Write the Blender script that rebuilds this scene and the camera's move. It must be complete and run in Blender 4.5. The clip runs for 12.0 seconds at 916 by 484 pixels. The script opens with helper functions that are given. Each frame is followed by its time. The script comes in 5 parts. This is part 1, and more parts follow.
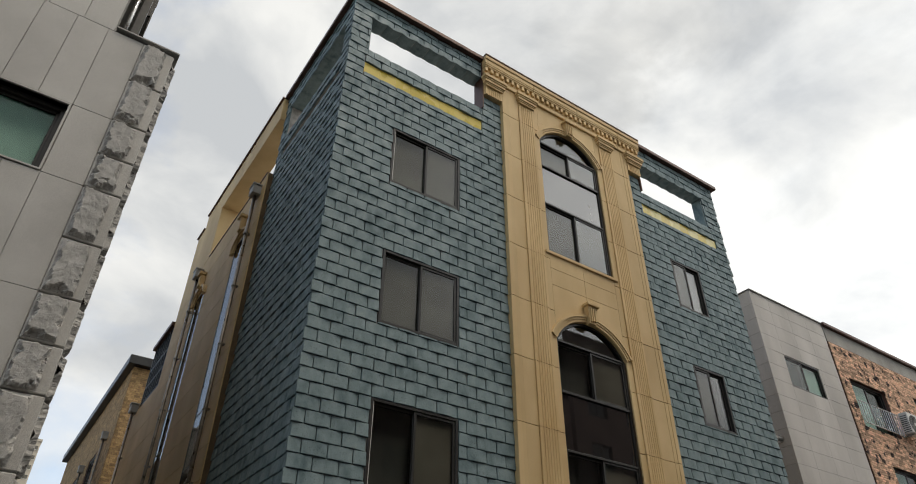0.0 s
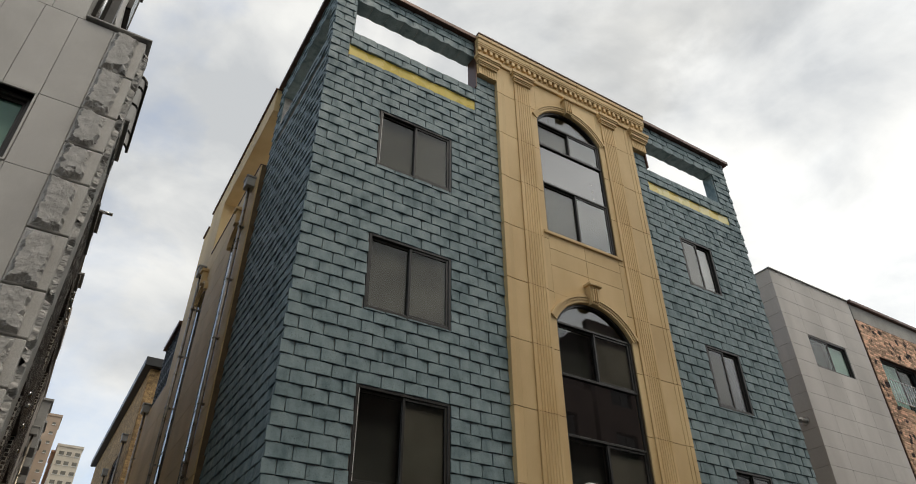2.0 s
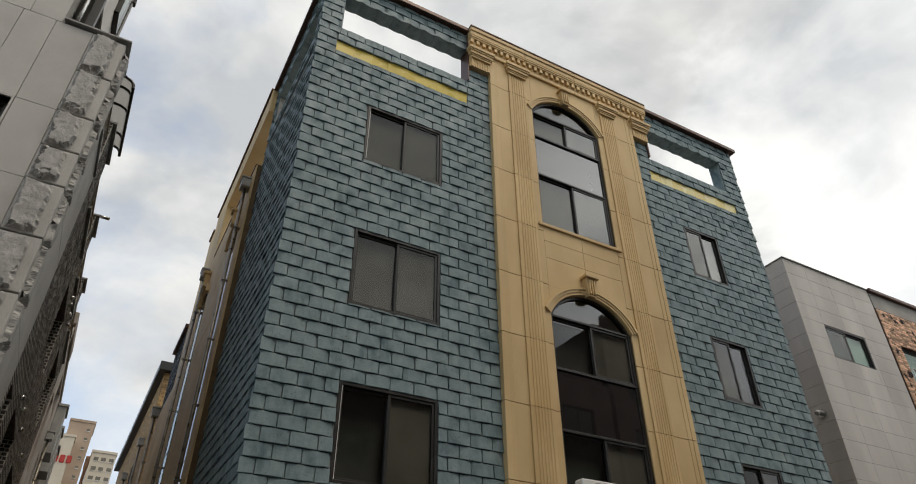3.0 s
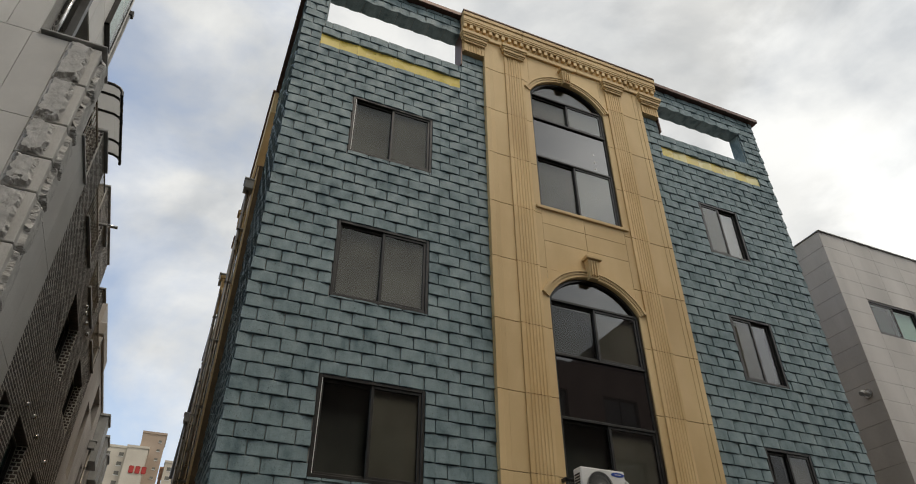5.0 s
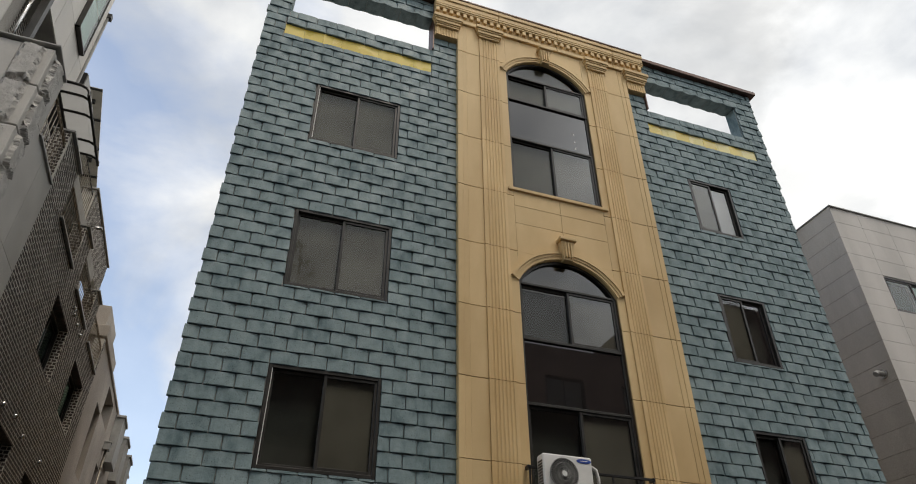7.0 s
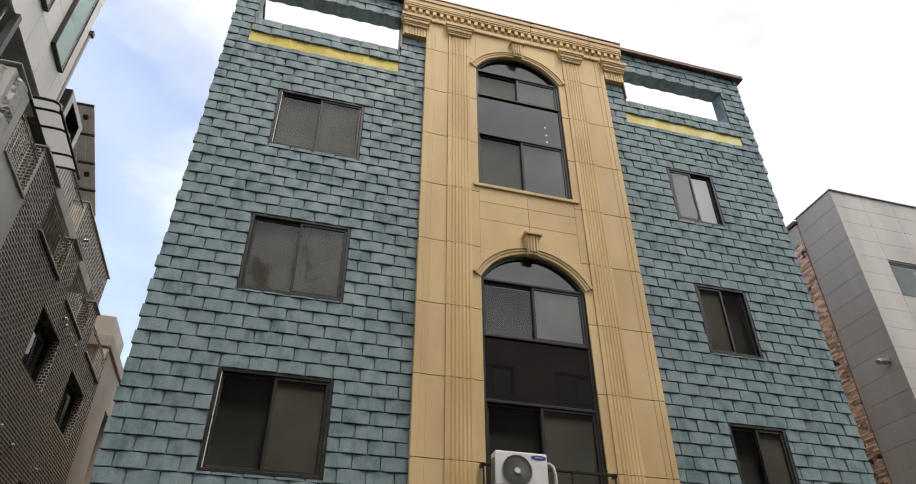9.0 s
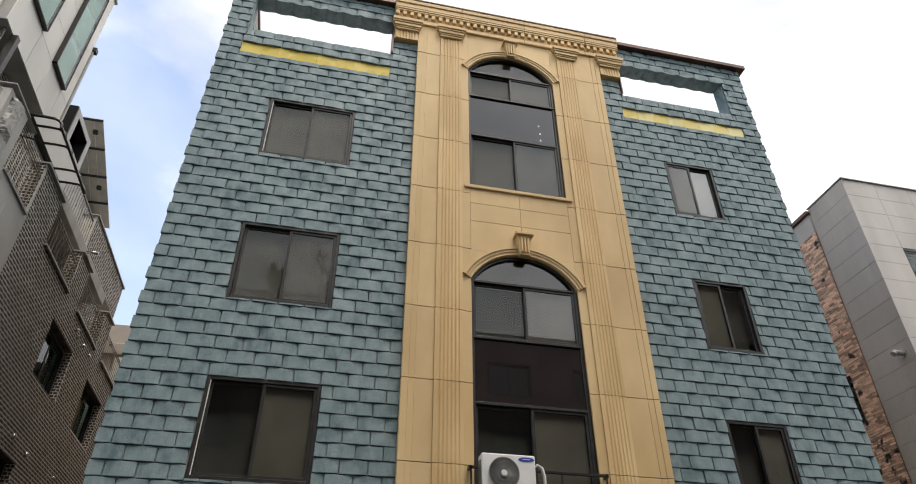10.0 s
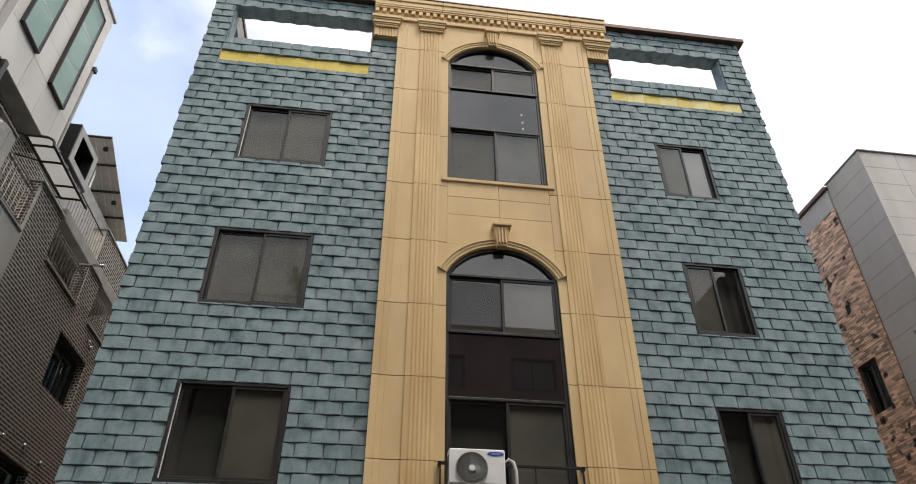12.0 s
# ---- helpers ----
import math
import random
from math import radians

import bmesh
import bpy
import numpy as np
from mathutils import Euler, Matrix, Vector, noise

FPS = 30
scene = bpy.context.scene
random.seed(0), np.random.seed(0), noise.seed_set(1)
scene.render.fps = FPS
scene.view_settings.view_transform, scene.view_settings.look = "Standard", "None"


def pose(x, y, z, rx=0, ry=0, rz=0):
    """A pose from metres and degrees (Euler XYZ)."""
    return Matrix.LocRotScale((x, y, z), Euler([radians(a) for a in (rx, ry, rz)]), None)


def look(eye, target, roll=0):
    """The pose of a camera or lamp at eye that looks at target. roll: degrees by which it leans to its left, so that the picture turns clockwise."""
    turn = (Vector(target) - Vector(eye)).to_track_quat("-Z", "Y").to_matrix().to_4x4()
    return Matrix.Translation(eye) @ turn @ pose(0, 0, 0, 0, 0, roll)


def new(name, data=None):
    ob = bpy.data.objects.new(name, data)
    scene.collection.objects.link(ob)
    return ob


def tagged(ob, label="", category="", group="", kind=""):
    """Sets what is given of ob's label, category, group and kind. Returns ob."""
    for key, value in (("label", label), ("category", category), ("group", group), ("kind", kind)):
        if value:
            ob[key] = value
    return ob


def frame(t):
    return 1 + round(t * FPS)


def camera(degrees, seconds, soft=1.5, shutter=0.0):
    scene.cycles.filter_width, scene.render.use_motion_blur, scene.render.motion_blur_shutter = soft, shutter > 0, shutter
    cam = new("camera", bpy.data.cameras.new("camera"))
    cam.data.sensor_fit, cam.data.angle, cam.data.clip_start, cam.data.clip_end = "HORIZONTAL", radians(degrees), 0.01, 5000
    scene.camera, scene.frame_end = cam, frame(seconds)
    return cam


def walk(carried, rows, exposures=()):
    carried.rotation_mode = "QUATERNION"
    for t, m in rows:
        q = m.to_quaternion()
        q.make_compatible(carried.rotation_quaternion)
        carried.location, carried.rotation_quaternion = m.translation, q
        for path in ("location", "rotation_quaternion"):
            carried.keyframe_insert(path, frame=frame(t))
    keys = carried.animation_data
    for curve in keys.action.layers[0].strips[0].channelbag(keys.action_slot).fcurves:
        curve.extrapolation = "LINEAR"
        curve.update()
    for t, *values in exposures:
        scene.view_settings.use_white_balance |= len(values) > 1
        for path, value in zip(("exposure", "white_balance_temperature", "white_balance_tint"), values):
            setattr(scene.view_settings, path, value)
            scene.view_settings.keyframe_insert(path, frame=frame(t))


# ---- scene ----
cam = camera(68.4, 12.0, soft=1.0)
PATH = [
    (0, (0.116, 0.1, 1.664), (1.036, 1.447, 2.823), 0.4),
    (0.5, (0.188, 0.148, 1.662), (1.106, 1.496, 2.819), 0.2),
    (1, (0.408, 0.03, 1.666), (1.314, 1.39, 2.819), 0.1),
    (1.5, (0.68, 0.086, 1.642), (1.566, 1.457, 2.797), -0.1),
    (2, (1.017, 0.174, 1.658), (1.871, 1.567, 2.811), -0.2),
    (2.5, (1.356, 0.128, 1.658), (2.174, 1.543, 2.81), -0.1),
    (3, (1.732, 0.051, 1.67), (2.523, 1.479, 2.825), -0.2),
    (5, (3.019, -0.064, 1.647), (3.668, 1.431, 2.805), -0.2),
    (5.5, (3.321, -0.086, 1.628), (3.933, 1.428, 2.782), -0.2),
    (6, (3.681, -0.093, 1.65), (4.263, 1.433, 2.804), -0.2),
    (6.5, (4.09, -0.154, 1.65), (4.653, 1.379, 2.805), -0.2),
    (7, (4.439, -0.186, 1.634), (4.985, 1.354, 2.787), -0.1),
    (9, (5.794, -0.495, 1.619), (6.24, 1.074, 2.776), -0.1),
    (9.5, (6.125, -0.565, 1.645), (6.532, 1.015, 2.802), -0.2),
    (10, (6.491, -0.712, 1.668), (6.855, 0.88, 2.823), -0.1),
    (10.5, (6.819, -0.778, 1.65), (7.148, 0.821, 2.805), -0.2),
    (11, (7.18, -0.798, 1.678), (7.478, 0.809, 2.831), -0.1),
    (11.5, (7.555, -0.805, 1.691), (7.817, 0.809, 2.843), -0.2),
    (12, (7.873, -0.76, 1.681), (8.096, 0.859, 2.834), -0.1),
]

# ---- exposure, world and sun ----
EXPOSURES = [(0.0, 0.05, 7400, 10), (3.0, 0.05, 7400, 10), (6.0, 0.0, 7350, 10), (7.2, 0.27, 7250, 11), (9.0, 0.68, 7150, 12), (12.0, 0.72, 7150, 13)]
walk(cam, [(t, look(eye, target, roll)) for t, eye, target, roll in PATH], EXPOSURES)

SUN_AZ, SUN_EL = radians(160), radians(68)          # measured from +y towards +x
SUN_WAY = Vector((math.sin(SUN_AZ) * math.cos(SUN_EL), math.cos(SUN_AZ) * math.cos(SUN_EL), math.sin(SUN_EL)))
SKY_STRENGTH, CLOUD = 0.23, 0.84

world = bpy.data.worlds.new("cloudy_sky")
scene.world = world
world.use_nodes = True
wn, wl = world.node_tree.nodes, world.node_tree.links
wn.clear()


def wnode(kind, **values):
    n = wn.new(kind)
    for key, value in values.items():
        n.inputs[key].default_value = value
    return n


w_out, w_back = wn.new("ShaderNodeOutputWorld"), wn.new("ShaderNodeBackground")
w_sky = wn.new("ShaderNodeTexSky")
w_sky.sky_type, w_sky.sun_disc = "NISHITA", False
w_sky.sun_elevation, w_sky.sun_rotation = SUN_EL, SUN_AZ
w_blue = wn.new("ShaderNodeVectorMath")
w_blue.operation = "SCALE"
w_blue.inputs["Scale"].default_value = SKY_STRENGTH
wl.new(w_sky.outputs["Color"], w_blue.inputs[0])
w_co = wn.new("ShaderNodeTexCoord")
w_map = wn.new("ShaderNodeMapping")
w_map.inputs["Scale"].default_value = (1.0, 1.0, 1.7)
w_map.inputs["Location"].default_value = (0.35, 0.1, 0.2)
wl.new(w_co.outputs["Generated"], w_map.inputs["Vector"])
w_big = wnode("ShaderNodeTexNoise", Scale=2.6, Detail=9.0, Roughness=0.55, Distortion=0.35)
wl.new(w_map.outputs["Vector"], w_big.inputs["Vector"])
w_cover = wn.new("ShaderNodeValToRGB")
w_cover.color_ramp.elements[0].color = (0.26, 0.26, 0.26, 1)
w_cover.color_ramp.elements[0].position, w_cover.color_ramp.elements[1].position = 0.37, 0.60
w_lean = wn.new("ShaderNodeMath")
w_lean.operation = "MULTIPLY_ADD"
w_lean.inputs[1].default_value = 0.67
w_thin = wn.new("ShaderNodeMath")
w_thin.operation = "ADD"
w_thin.inputs[1].default_value = 0.36
wl.new(w_big.outputs["Fac"], w_thin.inputs[0])
wl.new(w_thin.outputs[0], w_lean.inputs[2])
wl.new(w_lean.outputs[0], w_cover.inputs["Fac"])
w_soft = wnode("ShaderNodeTexNoise", Scale=4.2, Detail=9.0, Roughness=0.52, Distortion=0.25)
wl.new(w_map.outputs["Vector"], w_soft.inputs["Vector"])
w_tone = wn.new("ShaderNodeValToRGB")
w_tone.color_ramp.elements[0].position, w_tone.color_ramp.elements[1].position = 0.36, 0.62
w_tone.color_ramp.elements[0].color = (0.56, 0.625, 0.72, 1)
w_tone.color_ramp.elements[1].color = (0.875, 0.94, 1.02, 1)
wl.new(w_soft.outputs["Fac"], w_tone.inputs["Fac"])
w_dot = wn.new("ShaderNodeVectorMath")
w_dot.operation = "DOT_PRODUCT"
w_dot.inputs[1].default_value = (0.75, 0.0, -0.66)
wl.new(w_co.outputs["Generated"], w_dot.inputs[0])
w_glow = wn.new("ShaderNodeMapRange")
w_glow.inputs["From Min"].default_value, w_glow.inputs["From Max"].default_value = -0.6, 0.25
w_glow.inputs["To Min"].default_value, w_glow.inputs["To Max"].default_value = 1.12, 1.14
wl.new(w_dot.outputs["Value"], w_glow.inputs["Value"])
w_west = wn.new("ShaderNodeVectorMath")
w_west.operation = "DOT_PRODUCT"
w_west.inputs[1].default_value = (1.0, -0.5, -0.2)
wl.new(w_co.outputs["Generated"], w_west.inputs[0])
wl.new(w_west.outputs["Value"], w_lean.inputs[0])
w_cloud = wn.new("ShaderNodeVectorMath")
w_cloud.operation = "SCALE"
wl.new(w_tone.outputs["Color"], w_cloud.inputs[0])
w_gain = wn.new("ShaderNodeMath")
w_gain.operation = "MULTIPLY"
w_gain.inputs[1].default_value = CLOUD
wl.new(w_glow.outputs["Result"], w_gain.inputs[0])
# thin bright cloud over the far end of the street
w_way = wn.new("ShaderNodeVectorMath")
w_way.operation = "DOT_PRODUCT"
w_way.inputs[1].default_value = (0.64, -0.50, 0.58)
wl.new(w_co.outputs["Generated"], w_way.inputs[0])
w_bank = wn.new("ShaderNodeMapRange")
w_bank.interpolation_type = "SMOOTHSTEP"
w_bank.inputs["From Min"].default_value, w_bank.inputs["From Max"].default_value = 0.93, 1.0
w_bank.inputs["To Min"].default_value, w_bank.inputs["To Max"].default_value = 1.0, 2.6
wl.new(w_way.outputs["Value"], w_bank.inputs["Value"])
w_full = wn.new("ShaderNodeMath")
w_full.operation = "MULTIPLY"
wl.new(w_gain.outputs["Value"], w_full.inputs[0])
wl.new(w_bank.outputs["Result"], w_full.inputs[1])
# ragged bright break in the cloud low over the right-hand roofs, with a grey-blue bank above it
w_rag = wn.new("ShaderNodeMath")
w_rag.operation = "MULTIPLY_ADD"
w_rag.inputs[1].default_value, w_rag.inputs[2].default_value = 0.30, -0.15
wl.new(w_big.outputs["Fac"], w_rag.inputs[0])


def lobe(way, start, end, value, before):
    """Scale the cloud's brightness round one direction, with a ragged rim."""
    dot = wn.new("ShaderNodeVectorMath")
    dot.operation = "DOT_PRODUCT"
    dot.inputs[1].default_value = way
    wl.new(w_co.outputs["Generated"], dot.inputs[0])
    add = wn.new("ShaderNodeMath")
    add.operation = "ADD"
    wl.new(dot.outputs["Value"], add.inputs[0])
    wl.new(w_rag.outputs[0], add.inputs[1])
    span = wn.new("ShaderNodeMapRange")
    span.interpolation_type = "SMOOTHSTEP"
    span.inputs["From Min"].default_value, span.inputs["From Max"].default_value = start, end
    span.inputs["To Min"].default_value, span.inputs["To Max"].default_value = 1.0, value
    wl.new(add.outputs[0], span.inputs["Value"])
    times = wn.new("ShaderNodeMath")
    times.operation = "MULTIPLY"
    wl.new(before, times.inputs[0])
    wl.new(span.outputs["Result"], times.inputs[1])
    return times.outputs["Value"]


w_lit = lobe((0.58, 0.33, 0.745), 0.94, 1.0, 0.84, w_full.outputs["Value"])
w_lit = lobe((0.80, 0.22, 0.56), 0.935, 0.985, 1.34, w_lit)
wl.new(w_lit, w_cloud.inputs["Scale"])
w_mix = wn.new("ShaderNodeMix")
w_mix.data_type = "RGBA"
wl.new(w_cover.outputs["Color"], w_mix.inputs["Factor"])
wl.new(w_blue.outputs["Vector"], w_mix.inputs["A"])
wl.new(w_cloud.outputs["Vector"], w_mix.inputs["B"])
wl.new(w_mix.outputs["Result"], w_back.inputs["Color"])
wl.new(w_back.outputs["Background"], w_out.inputs["Surface"])

sun = new("sun", bpy.data.lights.new("sun", "SUN"))
sun.data.energy, sun.data.angle, sun.data.color = 1.25, radians(16), (1.0, 0.95, 0.88)
sun.matrix_world = look(SUN_WAY * 40, (0, 0, 0))


# ---- materials ----
def material(name, low, high, scale=3.0, fine=60.0, rough=0.6, metal=0.0, bump=0.25, vary=0.0, spec=0.5, grain=0.25, streak=1.0, mottle=(0.35, 0.65)):
    """Two tones mixed by a broad noise, a fine grain on top, an optional change from piece to piece, and a fine relief."""
    m = bpy.data.materials.new(name)
    m.use_nodes = True
    n, l = m.node_tree.nodes, m.node_tree.links
    b = n["Principled BSDF"]
    b.inputs["Metallic"].default_value = metal
    b.inputs["Specular IOR Level"].default_value = spec
    geo = n.new("ShaderNodeNewGeometry")
    mp = n.new("ShaderNodeMapping")
    mp.inputs["Scale"].default_value = (1, 1, 1 / streak)
    l.new(geo.outputs["Position"], mp.inputs["Vector"])
    big = n.new("ShaderNodeTexNoise")
    big.inputs["Scale"].default_value, big.inputs["Detail"].default_value = scale, 6
    l.new(mp.outputs["Vector"], big.inputs["Vector"])
    ramp = n.new("ShaderNodeValToRGB")
    ramp.color_ramp.elements[0].position, ramp.color_ramp.elements[1].position = mottle
    ramp.color_ramp.elements[0].color, ramp.color_ramp.elements[1].color = (*low, 1), (*high, 1)
    l.new(big.outputs["Fac"], ramp.inputs["Fac"])
    small = n.new("ShaderNodeTexNoise")
    small.inputs["Scale"].default_value, small.inputs["Detail"].default_value = fine, 4
    l.new(geo.outputs["Position"], small.inputs["Vector"])
    tone = n.new("ShaderNodeMapRange")
    tone.inputs["From Min"].default_value, tone.inputs["From Max"].default_value = 0.25, 0.75
    tone.inputs["To Min"].default_value, tone.inputs["To Max"].default_value = 1 - grain, 1 + grain
    l.new(small.outputs["Fac"], tone.inputs["Value"])
    value = tone.outputs["Result"]
    if vary:
        info = n.new("ShaderNodeObjectInfo")
        add = n.new("ShaderNodeMath")
        add.operation = "ADD"
        l.new(info.outputs["Random"], add.inputs[0])
        l.new(geo.outputs["Random Per Island"], add.inputs[1])
        part_of = n.new("ShaderNodeMath")
        part_of.operation = "FRACT"
        l.new(add.outputs[0], part_of.inputs[0])
        span = n.new("ShaderNodeMapRange")
        span.inputs["To Min"].default_value, span.inputs["To Max"].default_value = 1 - vary, 1 + vary
        l.new(part_of.outputs[0], span.inputs["Value"])
        times = n.new("ShaderNodeMath")
        times.operation = "MULTIPLY"
        l.new(value, times.inputs[0])
        l.new(span.outputs["Result"], times.inputs[1])
        value = times.outputs[0]
    colour = n.new("ShaderNodeVectorMath")
    colour.operation = "SCALE"
    l.new(ramp.outputs["Color"], colour.inputs[0])
    l.new(value, colour.inputs["Scale"])
    l.new(colour.outputs["Vector"], b.inputs["Base Color"])
    r = n.new("ShaderNodeMapRange")
    r.inputs["To Min"].default_value, r.inputs["To Max"].default_value = max(rough - 0.1, 0.01), min(rough + 0.1, 1) if rough > 0.15 else rough
    l.new(big.outputs["Fac"], r.inputs["Value"])
    l.new(r.outputs["Result"], b.inputs["Roughness"])
    if bump:
        bp = n.new("ShaderNodeBump")
        bp.inputs["Strength"].default_value, bp.inputs["Distance"].default_value = bump, 0.01
        l.new(small.outputs["Fac"], bp.inputs["Height"])
        l.new(bp.outputs["Normal"], b.inputs["Normal"])
    return m


def glass_material(name, tint, rough=0.015, ior=1.5):
    """A pane: tinted clear, with mirror gloss by Fresnel."""
    m = bpy.data.materials.new(name)
    m.use_nodes = True
    n, l = m.node_tree.nodes, m.node_tree.links
    n.clear()
    out, mix, clear, gloss, fres = (n.new("ShaderNode" + k) for k in ("OutputMaterial", "MixShader", "BsdfTransparent", "BsdfGlossy", "Fresnel"))
    clear.inputs["Color"].default_value = (*tint, 1)
    gloss.inputs["Roughness"].default_value = rough
    fres.inputs["IOR"].default_value = ior
    l.new(fres.outputs[0], mix.inputs[0])
    l.new(clear.outputs[0], mix.inputs[1])
    l.new(gloss.outputs[0], mix.inputs[2])
    l.new(mix.outputs[0], out.inputs["Surface"])
    return m


def clear_material(name):
    m = bpy.data.materials.new(name)
    m.use_nodes = True
    n, l = m.node_tree.nodes, m.node_tree.links
    n.clear()
    out, clear = n.new("ShaderNodeOutputMaterial"), n.new("ShaderNodeBsdfTransparent")
    l.new(clear.outputs[0], out.inputs["Surface"])
    return m


def translucent_material(name, colour):
    m = bpy.data.materials.new(name)
    m.use_nodes = True
    n, l = m.node_tree.nodes, m.node_tree.links
    n.clear()
    out, mix, thru, face = (n.new("ShaderNode" + k) for k in ("OutputMaterial", "MixShader", "BsdfTranslucent", "BsdfDiffuse"))
    tex = n.new("ShaderNodeTexNoise")
    tex.inputs["Scale"].default_value = 2.0
    ramp = n.new("ShaderNodeValToRGB")
    ramp.color_ramp.elements[0].color, ramp.color_ramp.elements[1].color = (*(0.88 * c for c in colour), 1), (*colour, 1)
    l.new(tex.outputs["Fac"], ramp.inputs["Fac"])
    l.new(ramp.outputs["Color"], thru.inputs["Color"])
    l.new(ramp.outputs["Color"], face.inputs["Color"])
    mix.inputs[0].default_value = 0.45
    l.new(thru.outputs[0], mix.inputs[1])
    l.new(face.outputs[0], mix.inputs[2])
    l.new(mix.outputs[0], out.inputs["Surface"])
    return m


def tile_material(name):
    """Glazed slate: smeared teal tones, darker weather stains, small pits, and a change from tile to tile."""
    m = bpy.data.materials.new(name)
    m.use_nodes = True
    n, l = m.node_tree.nodes, m.node_tree.links
    b = n["Principled BSDF"]
    b.inputs["Specular IOR Level"].default_value = 0.3
    geo, info = n.new("ShaderNodeNewGeometry"), n.new("ShaderNodeObjectInfo")

    def tex(scale, detail, stretch=(1, 1, 1), rough=0.55):
        mp, t = n.new("ShaderNodeMapping"), n.new("ShaderNodeTexNoise")
        mp.inputs["Scale"].default_value = stretch
        t.inputs["Scale"].default_value, t.inputs["Detail"].default_value, t.inputs["Roughness"].default_value = scale, detail, rough
        l.new(geo.outputs["Position"], mp.inputs["Vector"])
        l.new(mp.outputs["Vector"], t.inputs["Vector"])
        return t.outputs["Fac"]

    def maths(kind, a, c):
        x = n.new("ShaderNodeMath")
        x.operation = kind
        for k, v in enumerate((a, c)):
            if isinstance(v, float):
                x.inputs[k].default_value = v
            else:
                l.new(v, x.inputs[k])
        return x.outputs[0]

    def span(v, a, c, lo, hi):
        x = n.new("ShaderNodeMapRange")
        for key, value in (("From Min", a), ("From Max", c), ("To Min", lo), ("To Max", hi)):
            x.inputs[key].default_value = value
        l.new(v, x.inputs["Value"])
        return x.outputs["Result"]
    one = maths("FRACT", maths("ADD", info.outputs["Random"], geo.outputs["Random Per Island"]), 0.0)
    smear = tex(5.5, 5, (1, 1, 0.55))
    broad = tex(0.7, 3)
    tone = maths("ADD", maths("ADD", smear, span(one, 0, 1, -0.05, 0.05)), span(broad, 0.3, 0.7, -0.08, 0.08))
    ramp = n.new("ShaderNodeValToRGB")
    e = ramp.color_ramp.elements
    e[0].position, e[0].color = 0.25, (0.090, 0.138, 0.150, 1)
    e[1].position, e[1].color = 0.72, (0.218, 0.284, 0.292, 1)
    mid = e.new(0.47)
    mid.color = (0.164, 0.226, 0.236, 1)
    l.new(tone, ramp.inputs["Fac"])
    fine = tex(48, 5, rough=0.7)
    stain = tex(2.4, 4)
    pit = maths("MULTIPLY", span(fine, 0.40, 0.33, 0, 1), span(stain, 0.38, 0.58, 0, 1))
    shade = maths("MULTIPLY", span(pit, 0, 1, 1.0, 0.35), span(fine, 0.25, 0.75, 0.84, 1.16))
    colour = n.new("ShaderNodeVectorMath")
    colour.operation = "SCALE"
    l.new(ramp.outputs["Color"], colour.inputs[0])
    l.new(shade, colour.inputs["Scale"])
    l.new(colour.outputs["Vector"], b.inputs["Base Color"])
    l.new(span(smear, 0.3, 0.7, 0.72, 0.52), b.inputs["Roughness"])
    bp = n.new("ShaderNodeBump")
    bp.inputs["Strength"].default_value, bp.inputs["Distance"].default_value = 0.55, 0.014
    l.new(maths("SUBTRACT", tex(16, 4), pit), bp.inputs["Height"])
    l.new(bp.outputs["Normal"], b.inputs["Normal"])
    return m


CLEAR = clear_material("clear_edge")
TILE = tile_material("teal_slate_tile")
MORTAR = material("grey_mortar", (0.30, 0.29, 0.27), (0.46, 0.44, 0.41), scale=5, fine=90, rough=0.9)
BEIGE = material("beige_stone", (0.56, 0.378, 0.172), (0.69, 0.497, 0.255), scale=0.9, streak=2.2, fine=110, rough=0.65, bump=0.12, vary=0.05, grain=0.06)
BEIGE_FLUTED = material("fluted_beige_stone", (0.58, 0.385, 0.170), (0.70, 0.495, 0.245), scale=1.6, fine=110, rough=0.65, bump=0.12, vary=0.05, grain=0.06, streak=3)
JOINT = material("brown_joint", (0.11, 0.07, 0.035), (0.17, 0.11, 0.055), rough=0.9)
FRAME = material("dark_bronze_aluminium", (0.022, 0.020, 0.017), (0.034, 0.031, 0.027), scale=6, rough=0.38, metal=0.2, bump=0.04, grain=0.1)
WHITE = material("white_plastic", (0.68, 0.67, 0.64), (0.78, 0.77, 0.74), rough=0.4, bump=0.05, grain=0.05)
SPANDREL = material("dark_spandrel_panel", (0.012, 0.010, 0.010), (0.016, 0.013, 0.012), rough=0.04, bump=0.0, grain=0.05, spec=0.9)
SPANDREL.node_tree.nodes["Principled BSDF"].inputs["IOR"].default_value = 1.65
BLIND = material("grey_insect_screen", (0.135, 0.128, 0.106), (0.205, 0.195, 0.165), scale=1.3, fine=30, rough=0.85, bump=0.0, grain=0.05)
BLIND_PALE = material("pale_curtain", (0.24, 0.24, 0.23), (0.36, 0.36, 0.35), scale=2.5, fine=30, rough=0.85, bump=0.0, grain=0.05, streak=8)
# stands in for unlit rooms: their darkness is put into the colour
ROOM_DARK = material("dim_room_dark", (0.045, 0.050, 0.046), (0.095, 0.10, 0.092), scale=1.1, fine=60, rough=0.9, bump=0.1, grain=0.12)
GLASS = glass_material("window_glass", (0.70, 0.74, 0.72), ior=1.65)
GLASS_COATED = glass_material("coated_window_glass", (0.70, 0.75, 0.74), ior=2.0)
